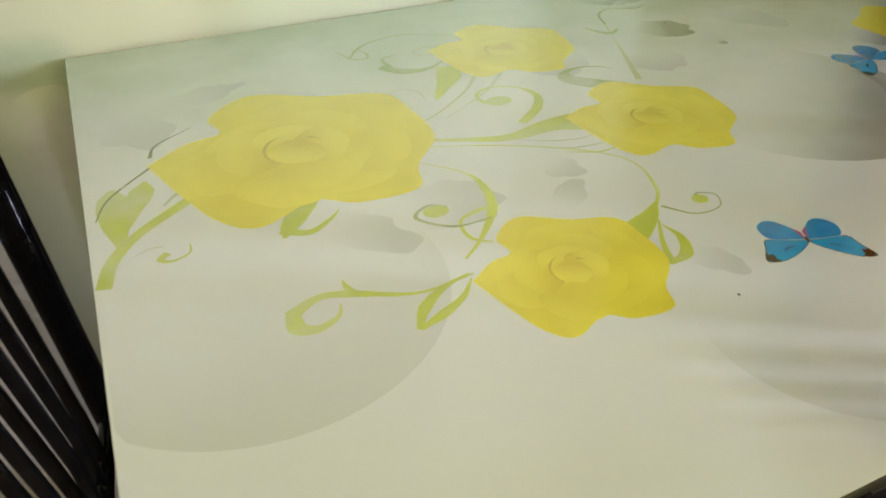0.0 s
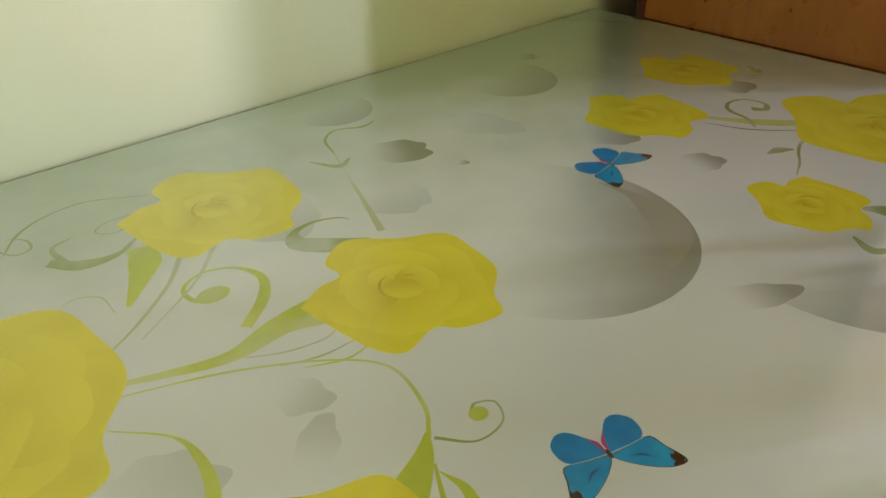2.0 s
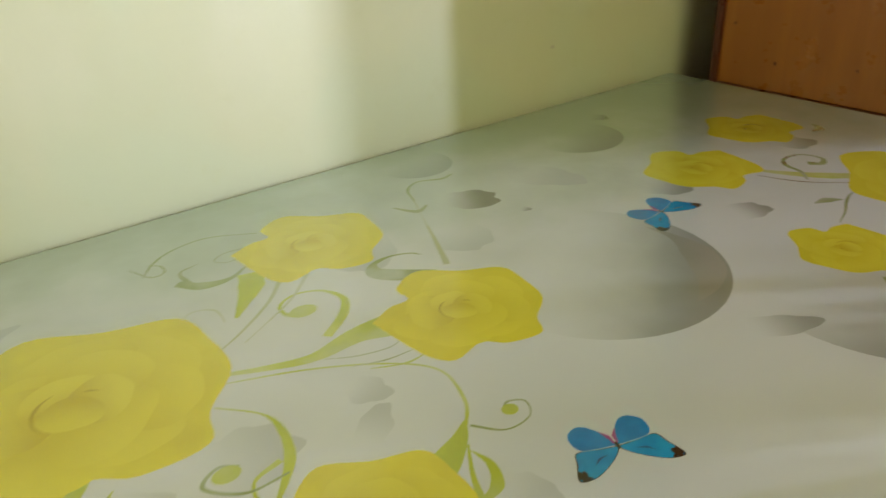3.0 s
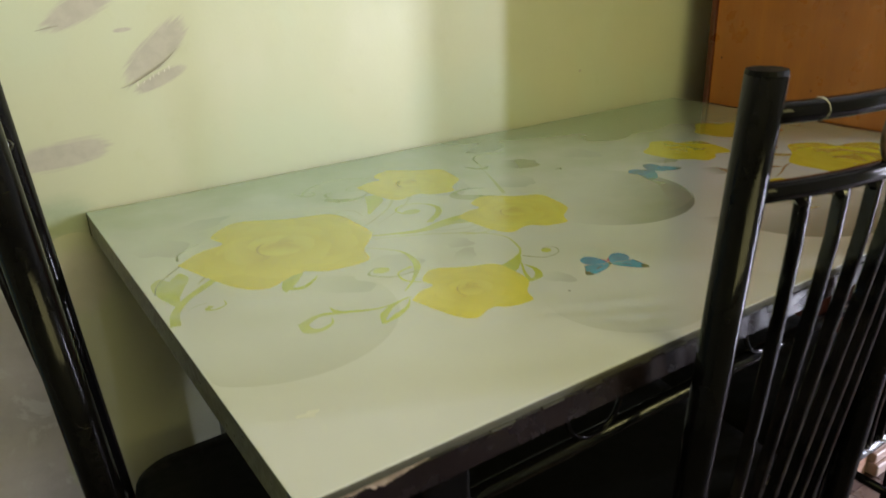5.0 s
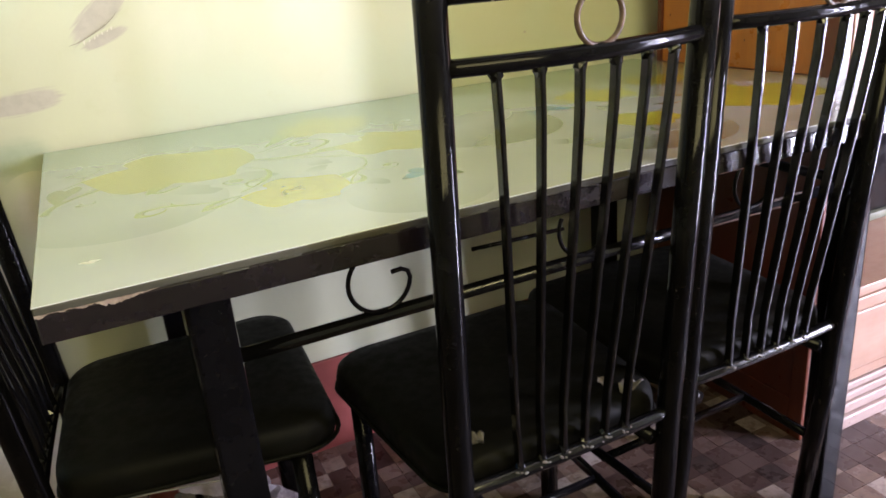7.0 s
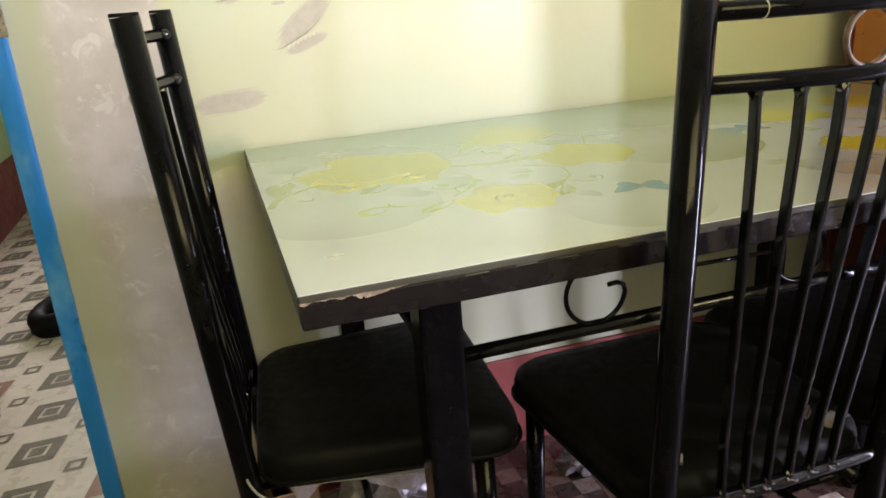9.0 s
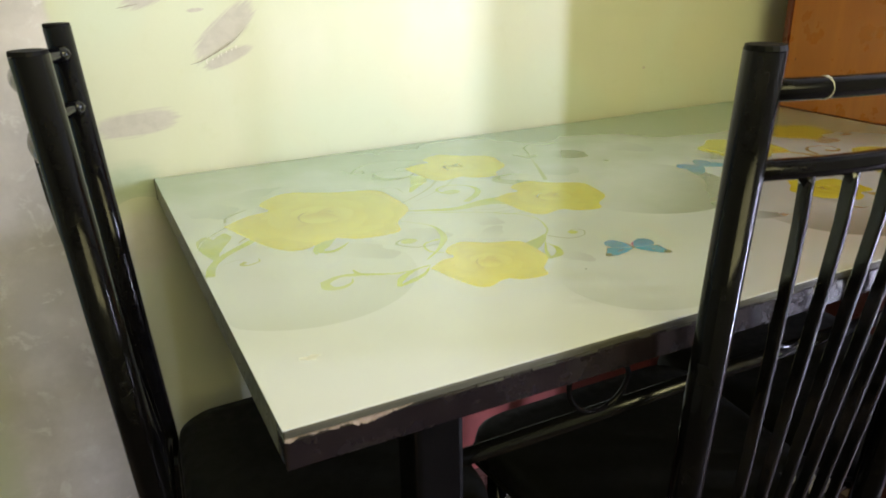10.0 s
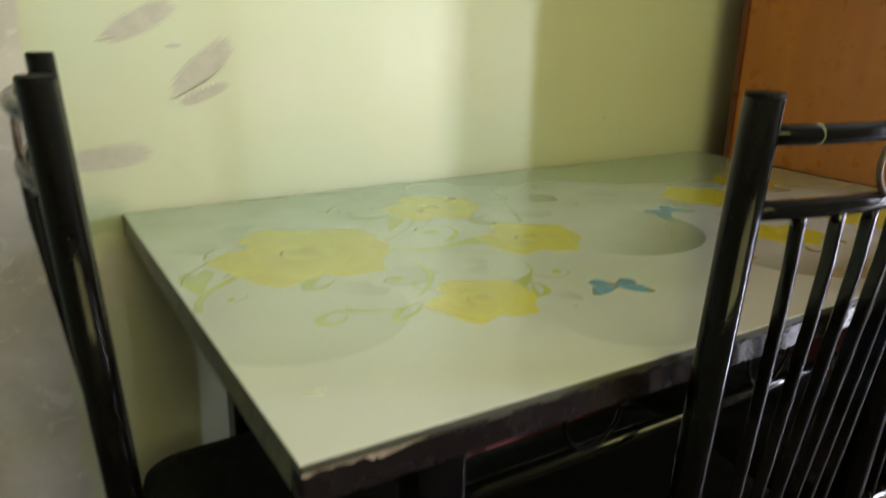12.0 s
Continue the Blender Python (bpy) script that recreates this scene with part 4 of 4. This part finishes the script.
def butterfly(cx, cy, size, turn):
    """Round hind wings, long black-tipped fore wings, a pale seam between them and a pink streak by the body."""
    c, q = math.cos(radians(turn)), math.sin(radians(turn))

    def at(x, y):
        return Vector((cx + size * (x * c - y * q), cy + size * (x * q + y * c), 0))
    for k, s in enumerate((-1, 1)):
        def line(points, n=5):
            return spline([at(s * x, y) for x, y in points], n)
        z = 0.0056 + 0.0001 * k
        fore, hind = line((*FORE, FORE[0])), line((*HIND, HIND[0]))
        middle = at(s * 0.018, -0.009)
        flat([tuple((middle + (p - middle) * 1.055)[:2]) for p in fore[:-1]], z, "wing_edge_print", WING_TIP)
        flat([tuple(p[:2]) for p in fore[:-1]], z + 0.0003, "fore_wing_print", WING)
        flat([tuple(p[:2]) for p in hind[:-1]], z + 0.0006, "hind_wing_print", WING_HIND)
        flat([tuple(at(s * x, y)[:2]) for x, y in ((0.0312, -0.0140), (0.0336, -0.0150), (0.0346, -0.0130), (0.0376, -0.0192), (0.0348, -0.0230), (0.0280, -0.0224), (0.0290, -0.0205), (0.0308, -0.0198), (0.0300, -0.0170))], z + 0.0009, "wing_tip_print", WING_TIP)
        ribbon(line(((0.001, 0.0006), (0.012, 0.0006), (0.0246, 0.0022))), (0.0006 * size, 0.0012 * size, 0.0008 * size), z + 0.0012, "wing_seam_print", WING_PALE)
        ribbon(line(((0.010, -0.006), (0.017, -0.0080), (0.022, -0.0125))), (0.0002 * size, 0.0022 * size, 0.0003 * size), z + 0.0012, "wing_vein_print", WING_DARK)
        ribbon(line(((0.0012, 0.0020), (0.0022, 0.0090), (0.0062, 0.0160))), (0.0012 * size, 0.0034 * size, 0.0002 * size), z + 0.0014, "wing_streak_print", WING_PINK)
    ribbon([at(0, 0.0035), at(0, 0.001), at(0, -0.0015), at(0.0002, -0.0035)], (0.001 * size, 0.0032 * size, 0.003 * size, 0.0008 * size), 0.0076, "body_print", WING_TIP)


butterfly(0.4425, -0.5800, 1.0, -20)
butterfly(0.759, -0.3615, 1.16, 11)


# dry spill and crumbs on the top
flat([(0.0454 + 0.008 * (1 + 0.45 * math.sin(3 * a)) * math.cos(a), -0.648 + 0.0045 * (1 + 0.3 * math.cos(5 * a)) * math.sin(a)) for a in (0.3 * k for k in range(21))], 0.0052, "dry_spill", DIRT)
flat([(0.358 + 0.0009 * math.cos(a), -0.606 + 0.0013 * math.sin(a)) for a in (0.5 * k for k in range(12))], 0.0052, "speck", WING_TIP)


# ---- the chairs ----
def strip(path, w, d):
    """A flat bar along a path in the xz plane: w wide in y, d deep in x, with softened corners."""
    bm, rings = bmesh.new(), []
    e = 0.25 * w
    shape = [(-d / 2, -w / 2 + e), (-d / 2 + e, -w / 2), (d / 2 - e, -w / 2), (d / 2, -w / 2 + e), (d / 2, w / 2 - e), (d / 2 - e, w / 2), (-d / 2 + e, w / 2), (-d / 2, w / 2 - e)]
    for p in path:
        rings.append([bm.verts.new((p[0] + x, p[1] + y, p[2])) for x, y in shape])
    for a, b in zip(rings, rings[1:]):
        for k in range(8):
            bm.faces.new((a[k], a[(k + 1) % 8], b[(k + 1) % 8], b[k]))
    bm.faces.new(rings[0])
    bm.faces.new(rings[-1][::-1])
    return bm


def chair():
    """Black steel-tube chair with a barred, bowed back and a padded seat; faces +x, origin on the floor below its back."""
    half, lean = 0.160, 0.037

    def half_at(z):
        return 0.156 + 0.004 * min(max((z - 0.42) / 0.49, 0), 1)
    ob = thing("dining_chair", "black steel tube chair with barred back and padded vinyl seat", "chair", group="chairs round the table")

    def back_x(z):
        return -lean * max(z - 0.40, 0) / 0.6

    def rail_line(z, bow=0.030):
        return [(back_x(z) - bow * (1 - (k / 7) ** 2), half_at(z) * k / 7, z) for k in range(-7, 8)]
    for s in (-1, 1):
        post = part("rear_post", tube([(0.030, s * 0.158, 0.012), (0.004, s * 0.156, 0.30), (0, s * 0.156, 0.41), (back_x(0.6), s * half_at(0.6), 0.6), (back_x(1.005), s * half, 1.005)], 0.0156, 18), BLACK_PAINT, ob, "", True)
        cap = bmesh.new()
        bmesh.ops.create_cone(cap, cap_ends=True, segments=18, radius1=0.0155, radius2=0.0148, depth=0.004, matrix=pose(back_x(1.007), s * half, 1.007))
        part("end_cap", cap, RUBBER, post)
        foot = bmesh.new()
        bmesh.ops.create_cone(foot, cap_ends=True, segments=14, radius1=0.017, radius2=0.0165, depth=0.024, matrix=pose(0.030, s * 0.158, 0.0122))
        part("foot_cap", foot, RUBBER, post)
        leg = part("front_leg", tube([(0.325, s * 0.172, 0.012), (0.318, s * 0.170, 0.394)], 0.0145, 14), BLACK_PAINT, ob, "", True)
        foot = bmesh.new()
        bmesh.ops.create_cone(foot, cap_ends=True, segments=14, radius1=0.0165, radius2=0.016, depth=0.024, matrix=pose(0.325, s * 0.172, 0.0122))
        part("foot_cap", foot, RUBBER, leg)
        part("side_frame", tube([(0.0, s * 0.130, 0.390), (0.306, s * 0.134, 0.390)], 0.0105, 12), BLACK_PAINT, ob, "", True)
        part("stretcher", tube([(0.010, s * 0.157, 0.20), (0.322, s * 0.171, 0.20)], 0.008, 10), BLACK_PAINT, ob, "", True)
    part("front_frame", tube([(0.308, -0.172, 0.391), (0.308, 0.172, 0.391)], 0.0105, 12), BLACK_PAINT, ob, "", True)
    part("cross_stretcher", tube([(0.166, -0.17, 0.20), (0.166, 0.17, 0.20)], 0.007, 10), BLACK_PAINT, ob, "", True)
    for z, r in ((0.975, 0.0088), (0.912, 0.0088), (0.425, 0.0088)):
        rail = part("back_rail", tube(rail_line(z, 0.030 if z > 0.5 else 0.003), r, 14), BLACK_PAINT if z > 0.5 else RAIL_PAINT, ob, "", True)
        for s in (-1, 1):
            w = bmesh.new()
            bmesh.ops.create_icosphere(w, subdivisions=2, radius=0.0094, matrix=pose(back_x(z), s * (half_at(z) - 0.0150), z, 30, 20 * s, 10))
            for v in w.verts:
                v.co += 0.0016 * noise.noise_vector(v.co * 190)
            part("weld", w, RAIL_PAINT, rail, "", True)
    for k in range(6):
        lie = k - 2.5

        def bar_at(z):
            f = (z - 0.425) / 0.487
            y = lie * (0.0312 + 0.0113 * f)
            bow = (0.003 + 0.027 * min(max((z - 0.5) / 0.35, 0), 1)) * (1 - (y / half_at(z)) ** 2)
            return back_x(z) - bow, y, z
        bar = part("back_bar", strip([bar_at(z) for z in (0.912, 0.86, 0.80, 0.74, 0.68, 0.62, 0.56, 0.50, 0.425)], 0.0062, 0.0128), RAIL_PAINT, ob)
        for z in (0.902, 0.434):
            w = bmesh.new()
            bmesh.ops.create_icosphere(w, subdivisions=1, radius=0.0078, matrix=pose(*bar_at(z), 20 * k, 35, 10 * k))
            part("weld", w, RAIL_PAINT, bar)
        # bare spatter beside the foot of the bar, facing the room
        spatter = bmesh.new()
        for j in range(3):
            x, y, z = bar_at(0.428)
            bmesh.ops.create_icosphere(spatter, subdivisions=1, radius=0.0012 + 0.0005 * ((k + j) % 3), matrix=pose(x - 0.0078, y + 0.006 * (j - 1) + 0.0015 * (k % 2), z + 0.0035 - 0.0025 * ((k + 2 * j) % 3), 30 * j, 20 * k, 0) @ Matrix.Diagonal((1, 1.7, 0.9, 1)))
        part("weld_spatter", spatter, WRAP, bar, "pale bare weld spatter")
    ring = [(back_x(0.9435) - 0.030, 0.0262 * math.cos(radians(a)), 0.9435 + 0.0262 * math.sin(radians(a))) for a in range(0, 361, 12)]
    part("back_ring", tube(ring, 0.0030, 8, False), RING_PAINT, ob, "small wire ring between the rails", True)
    plan = rounded_plan(0.345, 0.395, 0.362, 0.055)
    seat = part("seat", pad(plan, [(0.400, 0.955), (0.403, 0.985), (0.411, 1.0), (0.429, 1.0), (0.441, 0.985), (0.449, 0.94), (0.453, 0.80), (0.4545, 0.5)]), VINYL, ob, "padded black vinyl seat", True)
    seat.location.x = 0.014
    edge = [(x + 0.004, y, 0.408) for x, y in plan]
    part("piping", tube([(x + (0.003 if x > 0.18 else -0.001), y * 1.006, z) for x, y, z in edge + edge[:1]], 0.0035, 6, False), VINYL, seat, "", True).location.x = -0.004
    return ob


first = chair()
first.matrix_basis = pose(-0.067, -0.358, 0, 0, 0, -4.2)
near = copy_thing(first, pose(0.525, -0.783, 0, 0, 0, 90))
second = copy_thing(first, pose(0.902, -0.744, 0, 0, 0, 91))
# torn white lining along the seat's edge
part("torn_lining", tube(spline([(-0.004, -0.158, 0.442), (0.000, -0.172, 0.426), (0.010, -0.180, 0.410), (0.022, -0.183, 0.400)], 5), 0.0017, 7), TAPE, first, "torn pale seat lining", True)


def hanging_film(hem, y, top):
    """Torn packing film that hangs in folds under the seat, its hem given as (x, z)."""
    bm, rows = bmesh.new(), []
    line = spline([(x, 0, z) for x, z in hem], 5)
    for i, p in enumerate(line):
        fold = 0.0022 * math.sin(i * 0.42) + 0.0016 * noise.noise((i * 0.7, 2.0, 5.0))
        rows.append([bm.verts.new((p.x + 0.0012 * k * noise.noise((i * 0.3, k * 0.7, 1.0)), y + fold * k * 0.5 + 0.0015 * noise.noise((i * 0.35, k * 0.9, 9.0)), top + (p.z - top) * k / 4)) for k in range(5)])
    for a, b in zip(rows, rows[1:]):
        for k in range(4):
            bm.faces.new((a[k], b[k], b[k + 1], a[k + 1]))
    bmesh.ops.solidify(bm, geom=bm.faces[:], thickness=0.0008)
    return bm


HEM = ((0.046, 0.398), (0.050, 0.390), (0.058, 0.370), (0.072, 0.362), (0.084, 0.373), (0.100, 0.388), (0.118, 0.393), (0.138, 0.388), (0.152, 0.379), (0.166, 0.363), (0.182, 0.352), (0.205, 0.348), (0.225, 0.346), (0.241, 0.356), (0.245, 0.392))
part("torn_film", hanging_film([(x, z + 0.005) for x, z in HEM], -0.155, 0.404), FILM, first, "torn milky packing film hanging under the seat", True)
seam = spline([(0.070, -0.160, 0.395), (0.118, -0.161, 0.391), (0.158, -0.162, 0.386), (0.200, -0.161, 0.380), (0.240, -0.160, 0.374)], 5)
part("film_edge", tube(seam, 0.0014, 6), TAPE, first, "rolled white edge of the film", True)
# a scrap of white tape round the top rail of the nearer chair
bm = tube([(0, -0.0022, 0), (0, 0.0022, 0)], 0.0091, 14)
wrap = part("tape_wrap", bm, TAPE, near, "white tape scrap", True)
wrap.matrix_basis = pose(-0.0355 - 0.0160, 0.109, 0.975, 0, 0, 14)


def scrap(x, y, z, lx, ly, seed, turn=0):
    """A torn, curled bit of wrapping."""
    bm = bmesh.new()
    bmesh.ops.create_grid(bm, x_segments=9, y_segments=7, size=1.0)
    for v in bm.verts:
        edge = 1 + 0.35 * noise.noise((v.co.x * 1.6 + seed, v.co.y * 1.6, seed))
        lift = 0.012 * abs(noise.noise((v.co.x * 1.1, v.co.y * 1.1 + seed, 0.4))) + 0.007 * abs(v.co.x)
        v.co = Vector((v.co.x * lx * edge, v.co.y * ly * edge, lift))
    bmesh.ops.solidify(bm, geom=bm.faces[:], thickness=0.0006)
    bmesh.ops.transform(bm, matrix=pose(x, y, z, 0, 0, turn), verts=bm.verts)
    return bm


part("torn_wrap", scrap(0.034, -0.118, 0.4515, 0.012, 0.016, 2.1, 20), WRAP, near, "torn pale wrapping at the seat's rear corner", True)
part("torn_wrap", scrap(0.060, -0.096, 0.4540, 0.007, 0.009, 5.3, 60), WRAP, near, "torn pale wrapping at the seat's rear corner", True)
part("torn_wrap", scrap(0.040, 0.112, 0.4520, 0.011, 0.010, 7.3, -30), WRAP, near, "torn pale wrapping at the seat's rear corner", True)


# ---- loose things on the floors ----
def crumpled(name, label, category, cx, cy, cz, rx, ry, rz, seed, material):
    bm = bmesh.new()
    bmesh.ops.create_icosphere(bm, subdivisions=4, radius=1.0)
    for v in bm.verts:
        n = v.co.normalized()
        s = 1 + 0.45 * noise.noise(n * 2.2 + Vector((seed, 0, 0))) + 0.25 * abs(noise.noise(n * 6 + Vector((0, seed, 0))))
        v.co = Vector((n.x * rx * s, n.y * ry * s, max(n.z * rz * s, -rz * 0.6)))
    lo = min(v.co.z for v in bm.verts)
    bmesh.ops.translate(bm, vec=(cx, cy, cz - lo), verts=bm.verts)
    return tagged(part(name, bm, material), label, category)


crumpled("plastic_bag", "crumpled clear plastic bag on the floor under the table", "bag", 0.135, -0.265, 0.002, 0.105, 0.07, 0.115, 3.1, PLASTIC)
crumpled("plastic_bag", "crumpled clear plastic bag on the floor under the table", "bag", 0.60, -0.15, 0.002, 0.05, 0.035, 0.028, 7.7, PLASTIC)
carton = thing("carton", "open tan cardboard carton on the floor under the chair", "carton", pose(-0.03, -0.22, 0))
for x0, x1, y0, y1 in ((-0.095, 0.025, -0.285, -0.281), (-0.095, 0.025, -0.164, -0.160), (-0.095, -0.091, -0.2805, -0.1645), (0.021, 0.025, -0.2805, -0.1645)):
    inside(part("side", box(x0, x1, y0, y1, 0.001, 0.19), CARD), carton)
inside(part("base", box(-0.0905, 0.0205, -0.2805, -0.1645, 0.001, 0.005), CARD), carton)
flap = bmesh.new()
add_box(flap, -0.09, 0.02, -0.003, 0.0, 0.0, 0.06)
bmesh.ops.transform(flap, matrix=pose(0, -0.284, 0.19, 35, 0, 0), verts=flap.verts)
inside(part("flap", flap, CARD), carton)

slip = thing("slipper", "black rubber slipper with pale insole on the tiled floor", "slipper", pose(-0.625, 1.27, 0, 0, 0, 35))
part("sole", pad([(x - 0.13, y) for x, y in rounded_plan(0.15, 0.19, 0.27, 0.06)], [(0.0, 0.96), (0.006, 1.0), (0.024, 1.0), (0.030, 0.96)]), RUBBER, slip, "", True)
part("insole", pad([(0.8 * (x - 0.13), 0.72 * y) for x, y in rounded_plan(0.15, 0.19, 0.27, 0.06)], [(0.0305, 1.0), (0.033, 0.97)]), WRAP, slip, "worn pale insole", True)
loop = [(0.105 * math.cos(a), 0.085 * math.sin(a), 0.060 + 0.018 * math.cos(a)) for a in (2 * math.pi * i / 32 for i in range(33))]
part("upper", tube(loop, 0.033, 12, False), RUBBER, slip, "", True)

basket = thing("basket", "round brown wicker basket on the tiled floor", "basket", pose(-0.78, 0.62, 0))
for k in range(9):
    z, r = 0.012 + 0.019 * k, 0.105 + 0.004 * k
    inside(part("coil", tube([(-0.83 + r * math.cos(a), 0.62 + r * math.sin(a), z) for a in (2 * math.pi * i / 28 for i in range(29))], 0.010, 7, False), WICKER, None, "", True), basket)

shelf = thing("wall_shelf", "brown wooden wall shelf with white top in the next room", "shelf", pose(-1.05, 2.3, 0.9))
inside(part("board", box(-1.111, -0.93, 1.5, 3.0, 0.925, 0.95, 0.004), PALE_WOOD), shelf)
inside(part("back_board", box(-1.1185, -1.10, 1.5, 3.0, 0.62, 0.924, 0.003), PALE_WOOD), shelf)
inside(part("cover", box(-1.110, -0.935, 1.5, 3.0, 0.951, 0.99, 0.006), TAPE, None, "white cloth cover"), shelf)

# ---- tiles of the next room: cream tiles with diamond motifs ----
next_floor = structure("floor_next_room", box(-1.119, 0.899, T + 0.004, 3.599, -0.0055, 0.0), TILE_WHITE, "cream tiled floor with grey diamond motifs", "floor")


def diamond(half_x, half_y, inner, outer=1.0):
    """A diamond ring, as thick as a glaze."""
    bm = bmesh.new()
    rim = [[bm.verts.new((half_x * s * x, half_y * s * y, 0.0012)) for x, y in ((1, 0), (0, 1), (-1, 0), (0, -1))] for s in (outer, inner)]
    for k in range(4):
        bm.faces.new((rim[0][k], rim[0][(k + 1) % 4], rim[1][(k + 1) % 4], rim[1][k]))
    return bm


big, core, little = [mesh_of(diamond(0.082, 0.066, 0.50), "motif", TILE_GREY), mesh_of(diamond(0.082, 0.066, 0.02, 0.34), "motif", TILE_GREY), mesh_of(diamond(0.034, 0.028, 0.55), "motif", TILE_GREY)]
rust = [me.copy() for me in (big, core)]
for me in rust:
    me.materials[0] = TILE_RUST
motif_rng = random.Random(4)
for i in range(-2, 7):
    for k in range(0, 16):
        x, y = -0.592 + 0.2 * i, 0.228 + 0.2 * k
        if x > 0.2:
            continue
        pair = rust if motif_rng.random() < 0.2 else (big, core)
        for me in pair:
            m = new("motif", me)
            m.matrix_basis = pose(x, y, 0, 0, 0, 40)
            inside(m, next_floor)
        m = new("motif", little)
        m.matrix_basis = pose(x + 0.1, y + 0.1, 0, 0, 0, 40)
        inside(m, next_floor)

# ---- mosaic tiles of the dining room ----
mosaic_floor = bpy.data.objects["floor"]
TILE = 0.047
bm = bmesh.new()
add_box(bm, -TILE / 2 + 0.0005, TILE / 2 - 0.0005, -TILE / 2 + 0.0005, TILE / 2 - 0.0005, -0.0055, 0.0)
piece = mesh_of(bm, "mosaic_tile", MOSAIC)
rest, faces = [], []
nx, ny = int((ROOM_R - ROOM_L) / TILE), int(-ROOM_F / TILE)
for i in range(nx):
    for k in range(ny):
        x, y = ROOM_L + (i + 0.5) * TILE, -(k + 0.5) * TILE
        if 0.44 < x < 1.36 and -0.80 < y < -0.24:
            t = new("mosaic_tile", piece)
            t.location = (x, y, 0)
            inside(t, mosaic_floor)
        else:
            e, b = TILE / 2 - 0.0005, len(rest)
            rest += [(x - e, y - e, 0), (x + e, y - e, 0), (x + e, y + e, 0), (x - e, y + e, 0), (x - e, y - e, -0.0055), (x + e, y - e, -0.0055), (x + e, y + e, -0.0055), (x - e, y + e, -0.0055)]
            faces += [tuple(b + j for j in f) for f in ((0, 1, 2, 3), (0, 4, 5, 1), (1, 5, 6, 2), (2, 6, 7, 3), (3, 7, 4, 0))]
me = bpy.data.meshes.new("mosaic_field")
me.from_pydata(rest, [], faces)
me.materials.append(MOSAIC)
inside(tagged(new("mosaic_field", me), "brown and grey mosaic tiles", "", "", "stuff"), mosaic_floor)
